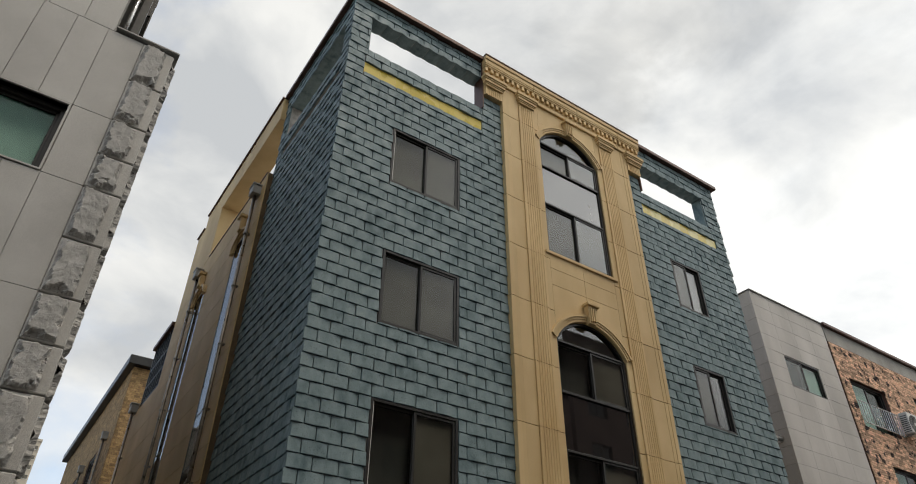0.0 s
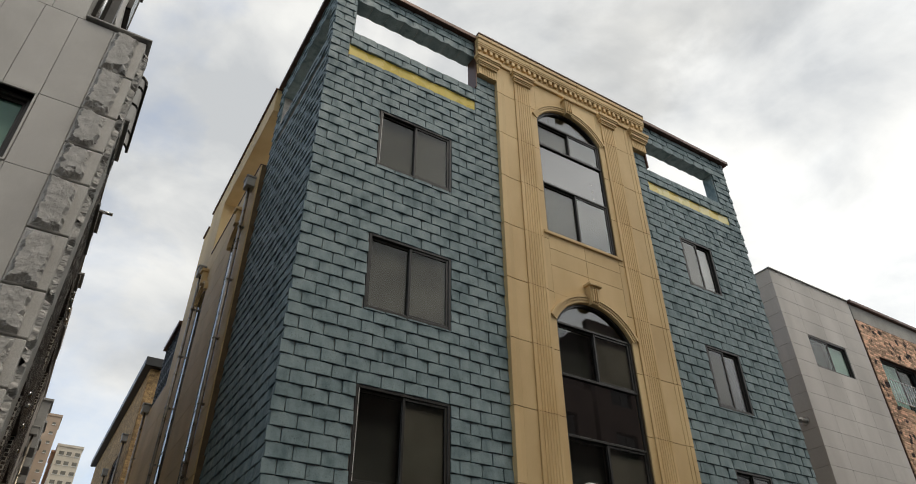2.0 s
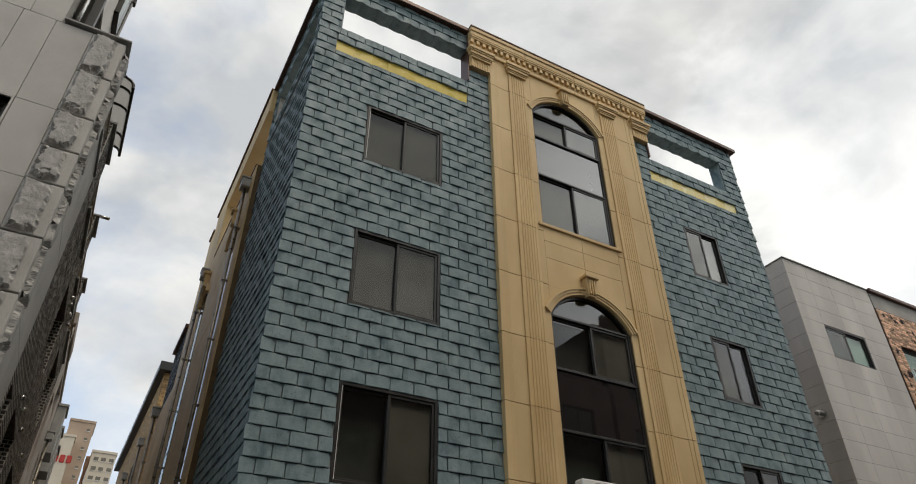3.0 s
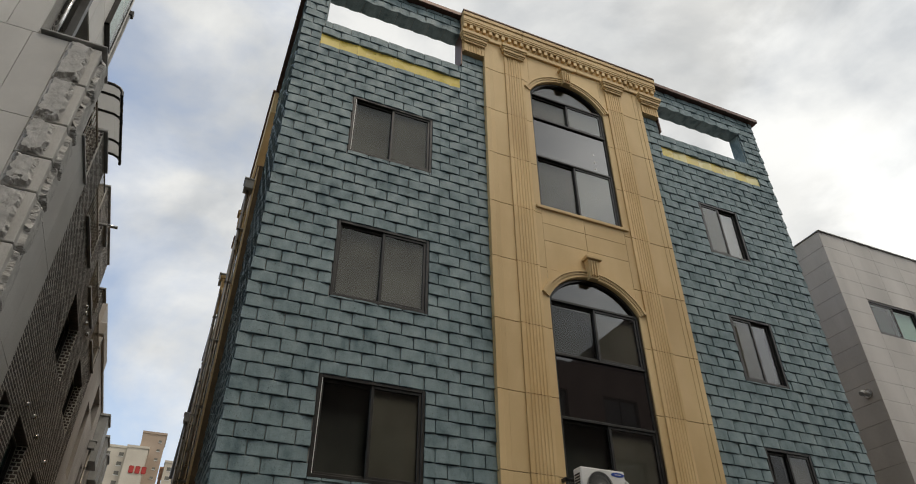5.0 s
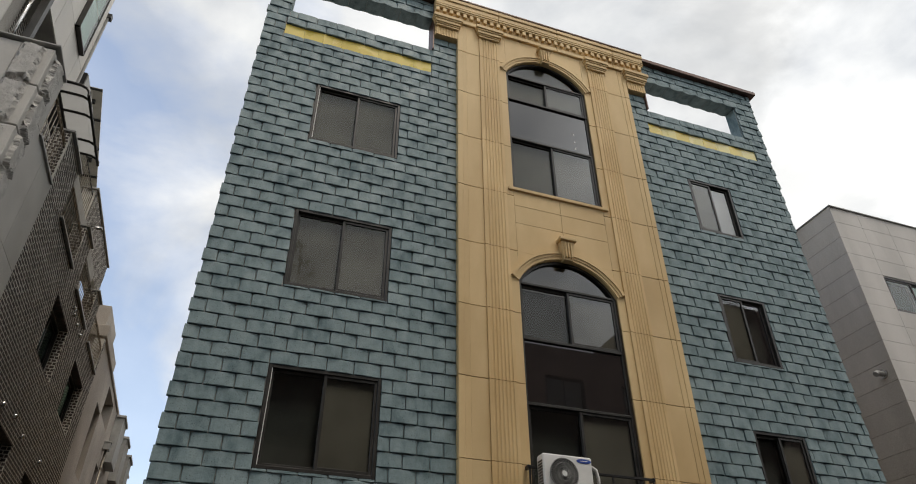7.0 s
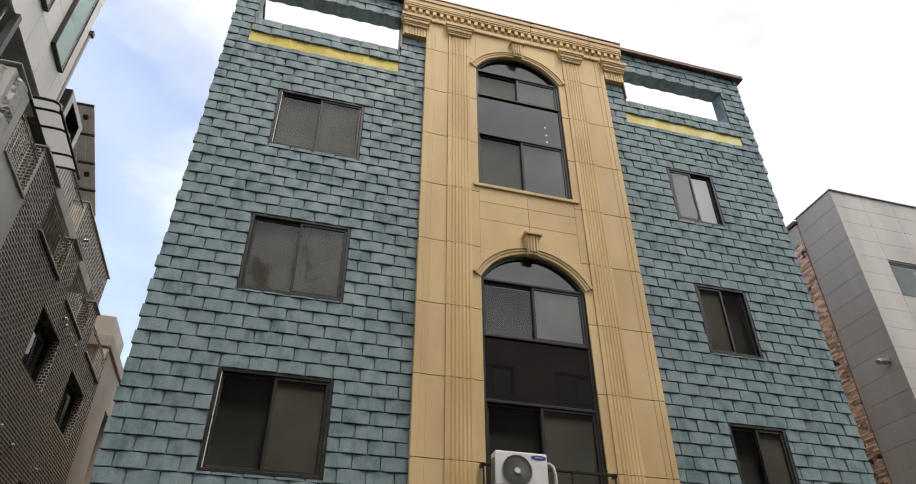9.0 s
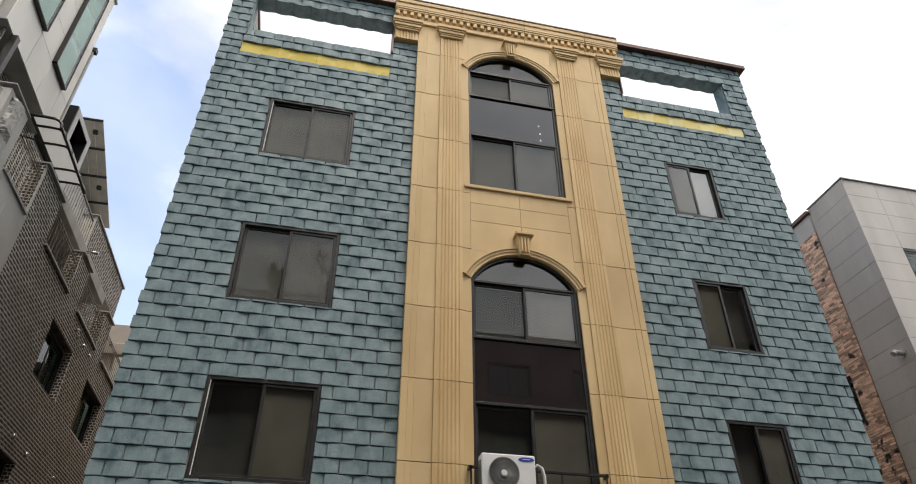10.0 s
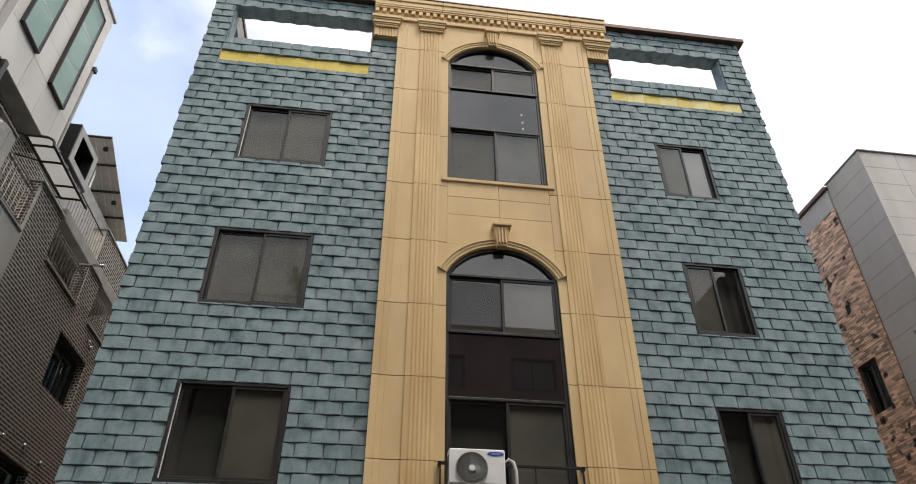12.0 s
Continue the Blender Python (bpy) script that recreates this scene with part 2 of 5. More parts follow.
GLASS_GREEN = glass_material("green_tinted_glass", (0.42, 0.70, 0.63))
GLASS_TEAL = glass_material("pale_teal_glass", (0.56, 0.80, 0.75))
GLASS_DARK = glass_material("smoked_glass", (0.30, 0.30, 0.29))
# lighter copy of the yellow: gloss of the tilted panels put into the colour
YELLOW_SHEEN = material("yellow_panel_sheen", (0.68, 0.58, 0.20), (0.75, 0.65, 0.27), scale=1.5, rough=0.28, bump=0.05, grain=0.05)
YELLOW = material("yellow_panel", (0.62, 0.46, 0.06), (0.69, 0.53, 0.09), scale=1.5, rough=0.28, bump=0.05, grain=0.05)
COPPER = material("brown_metal_cap", (0.085, 0.042, 0.028), (0.13, 0.066, 0.045), scale=4, rough=0.45, metal=0.35, bump=0.08)
GRANITE = material("grey_granite", (0.43, 0.41, 0.38), (0.52, 0.50, 0.465), scale=1.1, fine=110, rough=0.65, bump=0.15, vary=0.05, grain=0.26)
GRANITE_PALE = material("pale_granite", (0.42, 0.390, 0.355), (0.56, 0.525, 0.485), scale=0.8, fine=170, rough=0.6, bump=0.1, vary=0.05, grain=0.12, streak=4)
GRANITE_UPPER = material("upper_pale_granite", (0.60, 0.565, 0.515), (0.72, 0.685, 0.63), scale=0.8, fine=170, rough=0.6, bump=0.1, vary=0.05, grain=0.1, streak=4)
GRANITE_DARK = material("darker_granite", (0.36, 0.315, 0.265), (0.48, 0.425, 0.365), scale=0.9, fine=45, rough=0.88, bump=0.15, vary=0.05, grain=0.3, streak=5, spec=0.15)
ROCK = material("rock_faced_granite", (0.36, 0.345, 0.32), (0.50, 0.48, 0.45), scale=6, fine=130, rough=0.85, bump=0.5, grain=0.22)
DARK_BRICK = material("dark_brown_brick", (0.038, 0.028, 0.023), (0.085, 0.063, 0.052), scale=7, fine=80, rough=0.75, vary=0.3, bump=0.4)
PALE_JOINT = material("pale_mortar", (0.54, 0.51, 0.46), (0.66, 0.63, 0.58), scale=6, fine=120, rough=0.95)
TAN_BRICK = material("tan_rough_brick", (0.05, 0.036, 0.036), (0.66, 0.43, 0.30), scale=2.9, fine=50, rough=0.9, vary=0.5, bump=0.6, mottle=(0.36, 0.41), spec=0.2)
TAN_JOINT = material("brown_mortar", (0.12, 0.065, 0.05), (0.18, 0.10, 0.08), rough=0.95)
OCHRE_BRICK = material("ochre_brick", (0.27, 0.165, 0.075), (0.46, 0.30, 0.14), scale=5, fine=50, rough=0.85, vary=0.3, bump=0.4)
STEEL = material("brushed_steel", (0.50, 0.49, 0.47), (0.62, 0.61, 0.59), scale=6, rough=0.25, metal=0.9, bump=0.05, grain=0.08)
PIPE = material("weathered_pipe_steel", (0.20, 0.17, 0.132), (0.32, 0.28, 0.23), scale=5, rough=0.3, metal=0.85, bump=0.05, grain=0.1)
GREY_BOX = material("grey_painted_metal", (0.26, 0.255, 0.24), (0.34, 0.335, 0.315), rough=0.45, bump=0.06, grain=0.08)
BLACK = material("black_painted_metal", (0.014, 0.014, 0.014), (0.024, 0.024, 0.023), rough=0.4, metal=0.2, bump=0.05)
CANOPY = translucent_material("milky_polycarbonate", (0.50, 0.50, 0.49))
SOLAR = material("solar_panel_back", (0.42, 0.40, 0.355), (0.52, 0.495, 0.44), scale=4, rough=0.5, bump=0.05)
CREAM = material("cream_render", (0.55, 0.49, 0.40), (0.63, 0.57, 0.47), scale=0.2, fine=4, rough=0.85, bump=0.0, grain=0.05)
TAN_RENDER = material("tan_render", (0.36, 0.27, 0.20), (0.43, 0.33, 0.25), scale=0.2, fine=4, rough=0.85, bump=0.0, grain=0.05)
SALMON = material("salmon_render", (0.50, 0.30, 0.20), (0.56, 0.35, 0.24), scale=0.2, fine=4, rough=0.85, bump=0.0, grain=0.05)
RED = material("red_sign_paint", (0.42, 0.035, 0.03), (0.50, 0.05, 0.04), scale=0.3, fine=5, rough=0.7, bump=0.0, grain=0.05)
BLUE = material("blue_badge", (0.02, 0.06, 0.30), (0.03, 0.08, 0.36), rough=0.35, bump=0.0, grain=0.05)
CONCRETE = material("concrete", (0.30, 0.285, 0.26), (0.40, 0.385, 0.355), scale=1.5, fine=40, rough=0.9, bump=0.2, streak=3)
ASPHALT = material("asphalt", (0.040, 0.040, 0.042), (0.062, 0.061, 0.060), scale=0.8, fine=150, rough=0.9, bump=0.6)
PLASTER = material("opposite_plaster", (0.36, 0.32, 0.28), (0.46, 0.41, 0.36), scale=0.8, fine=60, rough=0.85, bump=0.15)
BROWN_WALL = material("brown_brick_render", (0.12, 0.08, 0.065), (0.17, 0.118, 0.097), scale=0.8, fine=60, rough=0.85, bump=0.15)
LEAF = material("plant_leaf", (0.03, 0.06, 0.02), (0.07, 0.12, 0.035), scale=8, rough=0.6, vary=0.3, bump=0.0)


# ---- building blocks ----
def plane_at(origin, way):
    """Local axes on a wall: u along it, v up, n outwards."""
    u, v = Vector(way).normalized(), Vector((0, 0, 1))
    n = u.cross(v)
    m = Matrix((u, v, n)).transposed().to_4x4()
    return Matrix.Translation(origin) @ m


def thing(name, place, label, category, group="", kind=""):
    ob = new(name)
    ob.location = place
    ob.empty_display_size = 0.3
    return tagged(ob, label, category, group, kind)


def rest_of(parent):
    """The place of a parent that stands in the world by its location alone, or by its own parent's."""
    m = Matrix.Identity(4)
    chain = []
    while parent:
        chain.append(parent)
        parent = parent.parent
    for p in reversed(chain):
        m = m @ p.matrix_parent_inverse @ p.matrix_basis
    return m


def child(name, mesh, parent, label="", place=None, kind=""):
    ob = new(name, mesh)
    if parent:
        ob.parent = parent
        ob.matrix_parent_inverse = rest_of(parent).inverted()
    if place is not None:
        ob.matrix_basis = place
    return tagged(ob, label, "", "", kind)


def mesh_of(name, verts, faces, mat, smooth=False):
    me = bpy.data.meshes.new(name)
    me.from_pydata([tuple(v) for v in verts], [], faces)
    me.materials.append(mat)
    if smooth:
        me.shade_smooth()
    me.update()
    return me


def part(name, bm, mat, parent, label="", smooth=False, kind=""):
    me = bpy.data.meshes.new(name)
    bmesh.ops.recalc_face_normals(bm, faces=bm.faces)
    bm.to_mesh(me)
    bm.free()
    me.materials.append(mat)
    if smooth:
        me.shade_smooth()
    return child(name, me, parent, label, kind=kind)


def box(bm, m, a, b, bevel=0.0):
    """A box between two corners in the axes m, with softened edges where bevel is given."""
    a, b = Vector(a), Vector(b)
    size = Vector((abs(b.x - a.x), abs(b.y - a.y), abs(b.z - a.z)))
    made = bmesh.ops.create_cube(bm, size=1.0, matrix=m @ Matrix.Translation((a + b) / 2) @ Matrix.Diagonal((*size, 1)))
    if bevel:
        edges = list({e for v in made["verts"] for e in v.link_edges})
        bmesh.ops.bevel(bm, geom=edges, offset=bevel, segments=1, affect="EDGES", profile=0.5)
    return bm


def boxes(m, *pairs, bevel=0.0):
    bm = bmesh.new()
    for a, b in pairs:
        box(bm, m, a, b, bevel)
    return bm


def tube(bm, points, radius, sides=10):
    """A round bar along a line of points."""
    points = [Vector(p) for p in points]
    rings = []
    for i, p in enumerate(points):
        way = (points[min(i + 1, len(points) - 1)] - points[max(i - 1, 0)]).normalized()
        side = way.orthogonal().normalized()
        up = way.cross(side)
        rings.append([bm.verts.new(p + radius * (math.cos(k) * side + math.sin(k) * up)) for k in (2 * math.pi * j / sides for j in range(sides))])
    for r, s in zip(rings, rings[1:]):
        best = min(range(sides), key=lambda o: (r[0].co - s[o].co).length)
        s[:] = s[best:] + s[:best]
        for j in range(sides):
            bm.faces.new((r[j], r[(j + 1) % sides], s[(j + 1) % sides], s[j]))
    bm.faces.new(rings[0]), bm.faces.new(rings[-1])
    return bm


def pierced(m, u0, u1, v0, v1, holes, front, back):
    """A wall slab between two depths with rectangular openings through it."""
    us = sorted({u0, u1, *(min(max(h[i], u0), u1) for h in holes for i in (0, 1))})
    vs = sorted({v0, v1, *(min(max(h[i], v0), v1) for h in holes for i in (2, 3))})

    def solid(i, j):
        if not (0 <= i < len(us) - 1 and 0 <= j < len(vs) - 1):
            return False
        cu, cv = (us[i] + us[i + 1]) / 2, (vs[j] + vs[j + 1]) / 2
        return not any(h[0] < cu < h[1] and h[2] < cv < h[3] for h in holes)
    bm = bmesh.new()
    cache = {}

    def vert(i, j, d):
        if (i, j, d) not in cache:
            cache[i, j, d] = bm.verts.new(m @ Vector((us[i], vs[j], d)))
        return cache[i, j, d]
    for i in range(len(us) - 1):
        for j in range(len(vs) - 1):
            if not solid(i, j):
                continue
            bm.faces.new([vert(*p, front) for p in ((i, j), (i + 1, j), (i + 1, j + 1), (i, j + 1))])
            bm.faces.new([vert(*p, back) for p in ((i, j), (i, j + 1), (i + 1, j + 1), (i + 1, j))])
            for di, dj, p, q in ((-1, 0, (i, j), (i, j + 1)), (1, 0, (i + 1, j + 1), (i + 1, j)), (0, -1, (i + 1, j), (i, j)), (0, 1, (i, j + 1), (i + 1, j + 1))):
                if not solid(i + di, j + dj):
                    bm.faces.new((vert(*p, front), vert(*q, front), vert(*q, back), vert(*p, back)))
    return bm


def cut(rect, holes, least=0.03):
    """What is left of a rectangle (u0, u1, v0, v1) beside the openings."""
    left = [rect]
    for h in holes:
        after = []
        for r in left:
            if r[1] <= h[0] or r[0] >= h[1] or r[3] <= h[2] or r[2] >= h[3]:
                after.append(r)
                continue
            a, b = max(r[0], h[0]), min(r[1], h[1])
            after += [(r[0], a, r[2], r[3]), (b, r[1], r[2], r[3]), (a, b, r[2], h[2]), (a, b, h[3], r[3])]
        left = [r for r in after if r[1] - r[0] > least and r[3] - r[2] > least]
    return left


# ---- curved slate tiles ----
COURSE, TILE_W, COURSE_ZERO = 0.2283, 0.43, 6.0
tile_cache = {}


def tile_mesh(a, b, c, d, kind):
    """One tile, or the piece of it between the shares a..b of its width and c..d of its height: bowed out in the middle, thicker at its lower edge."""
    key = (round(a, 2), round(b, 2), round(c, 2), round(d, 2), kind)
    if key in tile_cache:
        return tile_cache[key]
    rng = random.Random(kind * 7 + 3)
    across, up = (0.0, 0.03, 0.16, 0.5, 0.84, 0.97, 1.0), (0.0, 0.06, 0.5, 0.94, 1.0)
    cols, rows = len(across) - 1, len(up) - 1
    lean, chip = rng.uniform(-0.009, 0.009), rng.uniform(0.9, 1.1)
    gap = 0.006
    verts, faces = [], []
    for j in range(rows + 1):
        for i in range(cols + 1):
            s, t = a + (b - a) * across[i], c + (d - c) * up[j]
            bow = 1 - abs(2 * s - 1) ** 3
            sag = -0.004 * bow * (1 - t) ** 3
            depth = 0.022 + 0.010 * (1 - t) + (0.008 + 0.011 * (1 - t)) * bow * chip + lean * (2 * s - 1)
            depth += rng.uniform(-0.002, 0.002)
            if i in (0, cols) or j in (0, rows):
                depth -= 0.005
            u = s * TILE_W + (gap if i == 0 else -gap if i == cols else 0)
            v = t * COURSE + (gap if j == 0 else -gap if j == rows else 0) + rng.uniform(-0.003, 0.003) + sag
            verts.append((u, v, depth))
    n = len(verts)
    ring = [i for i in range(cols + 1)] + [(cols + 1) * j + cols for j in range(1, rows + 1)] + [(cols + 1) * rows + i for i in range(cols - 1, -1, -1)] + [(cols + 1) * j for j in range(rows - 1, 0, -1)]
    verts += [(verts[k][0], verts[k][1], -0.01) for k in ring]
    for j in range(rows):
        for i in range(cols):
            p = j * (cols + 1) + i
            faces.append((p, p + 1, p + cols + 2, p + cols + 1))
    for k in range(len(ring)):
        q = (k + 1) % len(ring)
        faces.append((ring[q], ring[k], n + k, n + q))
    tile_cache[key] = mesh_of("tile", verts, faces, TILE)
    return tile_cache[key]


def tile_field(m, u0, u1, k0, k1, holes, wall, single, seed, top=None, ragged="both"):
    """Courses k0..k1 of tiles on a wall; those inside the stretch `single` are pieces of their own, the rest one mesh."""
    rng = random.Random(seed)
    all_v, all_f = [], []
    for k in range(k0, k1):
        v0 = COURSE_ZERO + k * COURSE
        start = u0 - (0.5 * TILE_W if k % 2 else 0.0) + rng.uniform(-0.008, 0.008)
        count = int((u1 - start) / TILE_W) + 2
        left, right = u0 + rng.uniform(-0.010, 0.010) - (0.010 if k % 2 else -0.010), u1 + rng.uniform(-0.010, 0.010) + (0.010 if k % 2 else -0.010)
        left, right = (u0 - 0.02 if ragged == "right" else left), (u1 + 0.02 if ragged == "left" else right)
        for i in range(count):
            a = start + i * TILE_W
            rect = (max(a, left), min(a + TILE_W, right), v0, min(v0 + COURSE, top or 99))
            if rect[1] - rect[0] < 0.04 or rect[3] - rect[2] < 0.03:
                continue
            for r in cut(rect, holes):
                me = tile_mesh(max((r[0] - a) / TILE_W, 0), min((r[1] - a) / TILE_W, 1), (r[2] - v0) / COURSE, (r[3] - v0) / COURSE, rng.randrange(6))
                place = m @ Matrix.Translation((a, v0, rng.uniform(-0.005, 0.005)))
                if single and single[0] <= r[0] <= single[1] and single[2] <= v0 <= single[3]:
                    child("tile", me, wall, place=place)
                else:
                    base = len(all_v)
                    all_v += [place @ v.co for v in me.vertices]
                    all_f += [tuple(base + x for x in p.vertices) for p in me.polygons]
    if all_v:
        child("tiles", mesh_of("tiles", all_v, all_f, TILE), wall, kind="stuff")


# ---- bricks and panels ----
def brick_field(name, m, u0, u1, v0, v1, holes, wall, mat, size=(0.195, 0.062), joint=0.011, proud=0.008, single=None, seed=1, rough=0.002):
    rng = random.Random(seed)
    bw, bh = size
    verts, faces, shared = [], [], {}
    row, v = 0, v0
    while v < v1 - 0.02:
        u = u0 - (bw / 2 if row % 2 else 0)
        while u < u1:
            for r in cut((max(u, u0), min(u + bw, u1), v, min(v + bh, v1)), holes, 0.02):
                d = proud + rng.uniform(-rough, rough)
                w, h = r[1] - r[0], r[3] - r[2]
                if single and single[0] <= r[0] <= single[1] and single[2] <= v <= single[3]:
                    key = (round(w, 3), round(h, 3))
                    if key not in shared:
                        vs = [(x, y, z) for z in (-0.01, proud) for x, y in ((0, 0), (w, 0), (w, h), (0, h))]
                        shared[key] = mesh_of("brick", vs, [(4, 5, 6, 7), (0, 1, 5, 4), (1, 2, 6, 5), (2, 3, 7, 6), (3, 0, 4, 7)], mat)
                    child("brick", shared[key], wall, place=m @ Matrix.Translation((r[0], r[2], d - proud)))
                else:
                    n = len(verts)
                    verts += [m @ Vector((x, y, z)) for z in (-0.01, d) for x, y in ((r[0], r[2]), (r[1], r[2]), (r[1], r[3]), (r[0], r[3]))]
                    faces += [tuple(n + i for i in f) for f in ((4, 5, 6, 7), (0, 1, 5, 4), (1, 2, 6, 5), (2, 3, 7, 6), (3, 0, 4, 7))]
            u += bw + joint
        v += bh + joint
        row += 1
    if verts:
        child("bricks", mesh_of("bricks", verts, faces, mat), wall, kind="stuff")


def panel_field(m, us, vs, holes, wall, mat, thick=0.03, gap=0.006, side=None):
    """Stone panels between the given lines, each a piece with its own edges."""
    for v0, v1 in zip(vs, vs[1:]):
        for u0, u1 in zip(us, us[1:]):
            across = gap if side is None else side
            for r in cut((u0, u1, v0, v1), holes, 0.05):
                part("panel", boxes(m, ((r[0] + across / 2, r[2] + gap / 2, 0.001), (r[1] - across / 2, r[3] - gap / 2, thick)), bevel=0.003), mat, wall)


# ---- windows ----
def glazing(parent, m, u0, u1, v0, v1, n, glass, label="", name="pane"):
    """A pane 5 mm thick whose outer face carries the gloss."""
    c = [(u0, v0), (u1, v0), (u1, v1), (u0, v1)]
    vs = [m @ Vector((*p, d)) for d in (n - 0.005, n) for p in c]
    me = mesh_of("pane", vs, [(4, 5, 6, 7), (3, 2, 1, 0), (0, 1, 5, 4), (1, 2, 6, 5), (2, 3, 7, 6), (3, 0, 4, 7)], glass)
    me.materials.append(CLEAR)
    for f in me.polygons[1:]:
        f.material_index = 1
    ob = child(name, me, parent, label)
    ob.visible_shadow = False
    return ob


def sliding_window(parent, m, u0, u1, v0, v1, n0=-0.02, depth=0.13, front="right", backings=(BLIND, BLIND), glass=GLASS, bare=None, bar=0.055, liner=False, name="window", label=""):
    """Outer frame, two sashes on two tracks with panes, and a blind or a dark stand-in for the room behind each pane.
    """
    frame_bm = bmesh.new()
    for a, b in (((u0, v0), (u0 + bar, v1)), ((u1 - bar, v0), (u1, v1)), ((u0 + bar, v1 - bar), (u1 - bar, v1)), ((u0 + bar, v0), (u1 - bar, v0 + bar))):
        box(frame_bm, m, (*a, n0 - depth), (*b, n0), 0.006)
    win = part(name, frame_bm, FRAME, parent, label)
    mid, s = (u0 + u1) / 2, 0.048
    for side, a, b in (("left", u0 + bar, mid + s / 2), ("right", mid - s / 2, u1 - bar)):
        d = n0 - 0.022 if side == front else n0 - 0.066
        bm = bmesh.new()
        lo, hi = v0 + bar, v1 - bar
        for p, q in (((a, lo), (a + s, hi)), ((b - s, lo), (b, hi)), ((a + s, hi - s), (b - s, hi)), ((a + s, lo), (b - s, lo + s))):
            box(bm, m, (*p, d - 0.036), (*q, d), 0.004)
        part("sash", bm, FRAME, win)
        glazing(win, m, a + s, b - s, lo + s, hi - s, d - 0.016, bare if bare and side == "right" else glass, "clear reflecting glass")
        kind = backings[0 if side == "left" else 1]
        # the dark room sheet sits deeper; its colour replaces the room's shade
        back = n0 - depth - 0.08 if kind is ROOM_DARK else d - 0.05
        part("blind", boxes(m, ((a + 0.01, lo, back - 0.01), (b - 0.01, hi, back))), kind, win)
    if liner:
        part("liner", boxes(m, ((u0 + bar, v0 + bar, n0 - 0.04), (u0 + bar + 0.012, v1 - bar, n0 - 0.012))), WHITE, win, "white edge strip of the jamb")
    return win


def railing(parent, m, u0, u1, v0, v1, n, pitch=0.11, mat=STEEL, bar=0.012, name="railing", mid=False):
    bm = bmesh.new()
    tube(bm, [m @ Vector((u0, v1, n)), m @ Vector((u1, v1, n))], bar * 1.5, 8)
    top = part(name, bm, mat, parent)
    part("bottom_rail", tube(bmesh.new(), [m @ Vector((u0, v0, n)), m @ Vector((u1, v0, n))], bar * 1.5, 8), mat, top)
    if mid:
        part("middle_rail", tube(bmesh.new(), [m @ Vector((u0, v1 - 0.13, n + 0.03)), m @ Vector((u1, v1 - 0.13, n + 0.03))], bar * 1.3, 8), mat, top)
    count = max(int((u1 - u0) / pitch), 2)
    for i in range(count + 1):
        u = u0 + (u1 - u0) * i / count
        part("baluster", tube(bmesh.new(), [m @ Vector((u, v0, n)), m @ Vector((u, v1, n))], bar, 6), mat, top)
    return top


def downpipe(x, y, z0, z1, out, name="downpipe", label="steel rainwater pipe with a boxed hopper head", r=0.042, turn=None):
    """A pipe on a wall that faces -x (out=-1) or +x (out=1)."""
    ob = thing(name, (x, y, z0), label, "pipe", "rainwater pipes")
    part("pipe", tube(bmesh.new(), [(x, y, z0), (x, y, z1)], r, 12), PIPE, ob, smooth=True)
    head = bmesh.new()
    box(head, Matrix.Identity(4), (x - 0.12, y - 0.15, z1), (x + 0.12, y + 0.15, z1 + 0.26), 0.012)
    box(head, Matrix.Identity(4), (x - 0.14, y - 0.17, z1 + 0.26), (x + 0.14, y + 0.17, z1 + 0.31), 0.006)
    part("hopper_head", head, GREY_BOX, ob, "grey boxed hopper head")
    z = z0 + 0.8
    while z < z1:
        part("clamp", boxes(Matrix.Identity(4), ((x - r - 0.012, y - r - 0.012, z), (x + r + 0.05, y + r + 0.012, z + 0.03)), bevel=0.004), PIPE, ob)
        z += 1.5
    return ob


# ---- ground ----
def ground():
    bm = bmesh.new()
    vs = [bm.verts.new(p) for p in ((-1500, -1500, 0), (1500, -1500, 0), (1500, 2500, 0), (-1500, 2500, 0))]
    bm.faces.new(vs)
    g = part("ground", bm, ASPHALT, None)
    tagged(g, "grey asphalt street between the houses", "ground", "", "structure")


ground()

# ---- the blue slate apartment building ----
FRONT = plane_at((0, 9.6, 0), (1, 0, 0))
SIDE = plane_at((3.65, 0, 0), (0, -1, 0))
house = thing("apartment_building", (10, 14, 0), "apartment building with blue slate tiles and beige stone bay", "building")
X0, XA, XB, X1 = 3.58, 7.87, 12.43, 16.62
K = lambda k: COURSE_ZERO + k * COURSE
ROOF = 13.2
TOP = 15.93
WINDOWS_L = [(4.88, 6.62, 4.44, 6.0), (4.88, 6.62, 7.40, K(13)), (4.88, 6.62, 10.65, K(27))]
WINDOWS_R = [(13.72, 14.92, 4.44, 6.0), (13.72, 14.92, 7.40, K(13)), (13.72, 14.92, 10.65, K(27))]
OPEN_L, SLOT_L = (4.06, 7.29, K(36), K(41)), (4.02, 7.27, K(33) - 0.10, K(34) + 0.005)
OPEN_R, SLOT_R = (12.98, 15.98, K(36), K(41)), (12.93, 16.17, K(33) - 0.10, K(34) + 0.005)
HEAD_L, HEAD_R = (7.29, XA + 0.02, K(38), 17), (XB - 0.02, 12.98, K(38), 17)


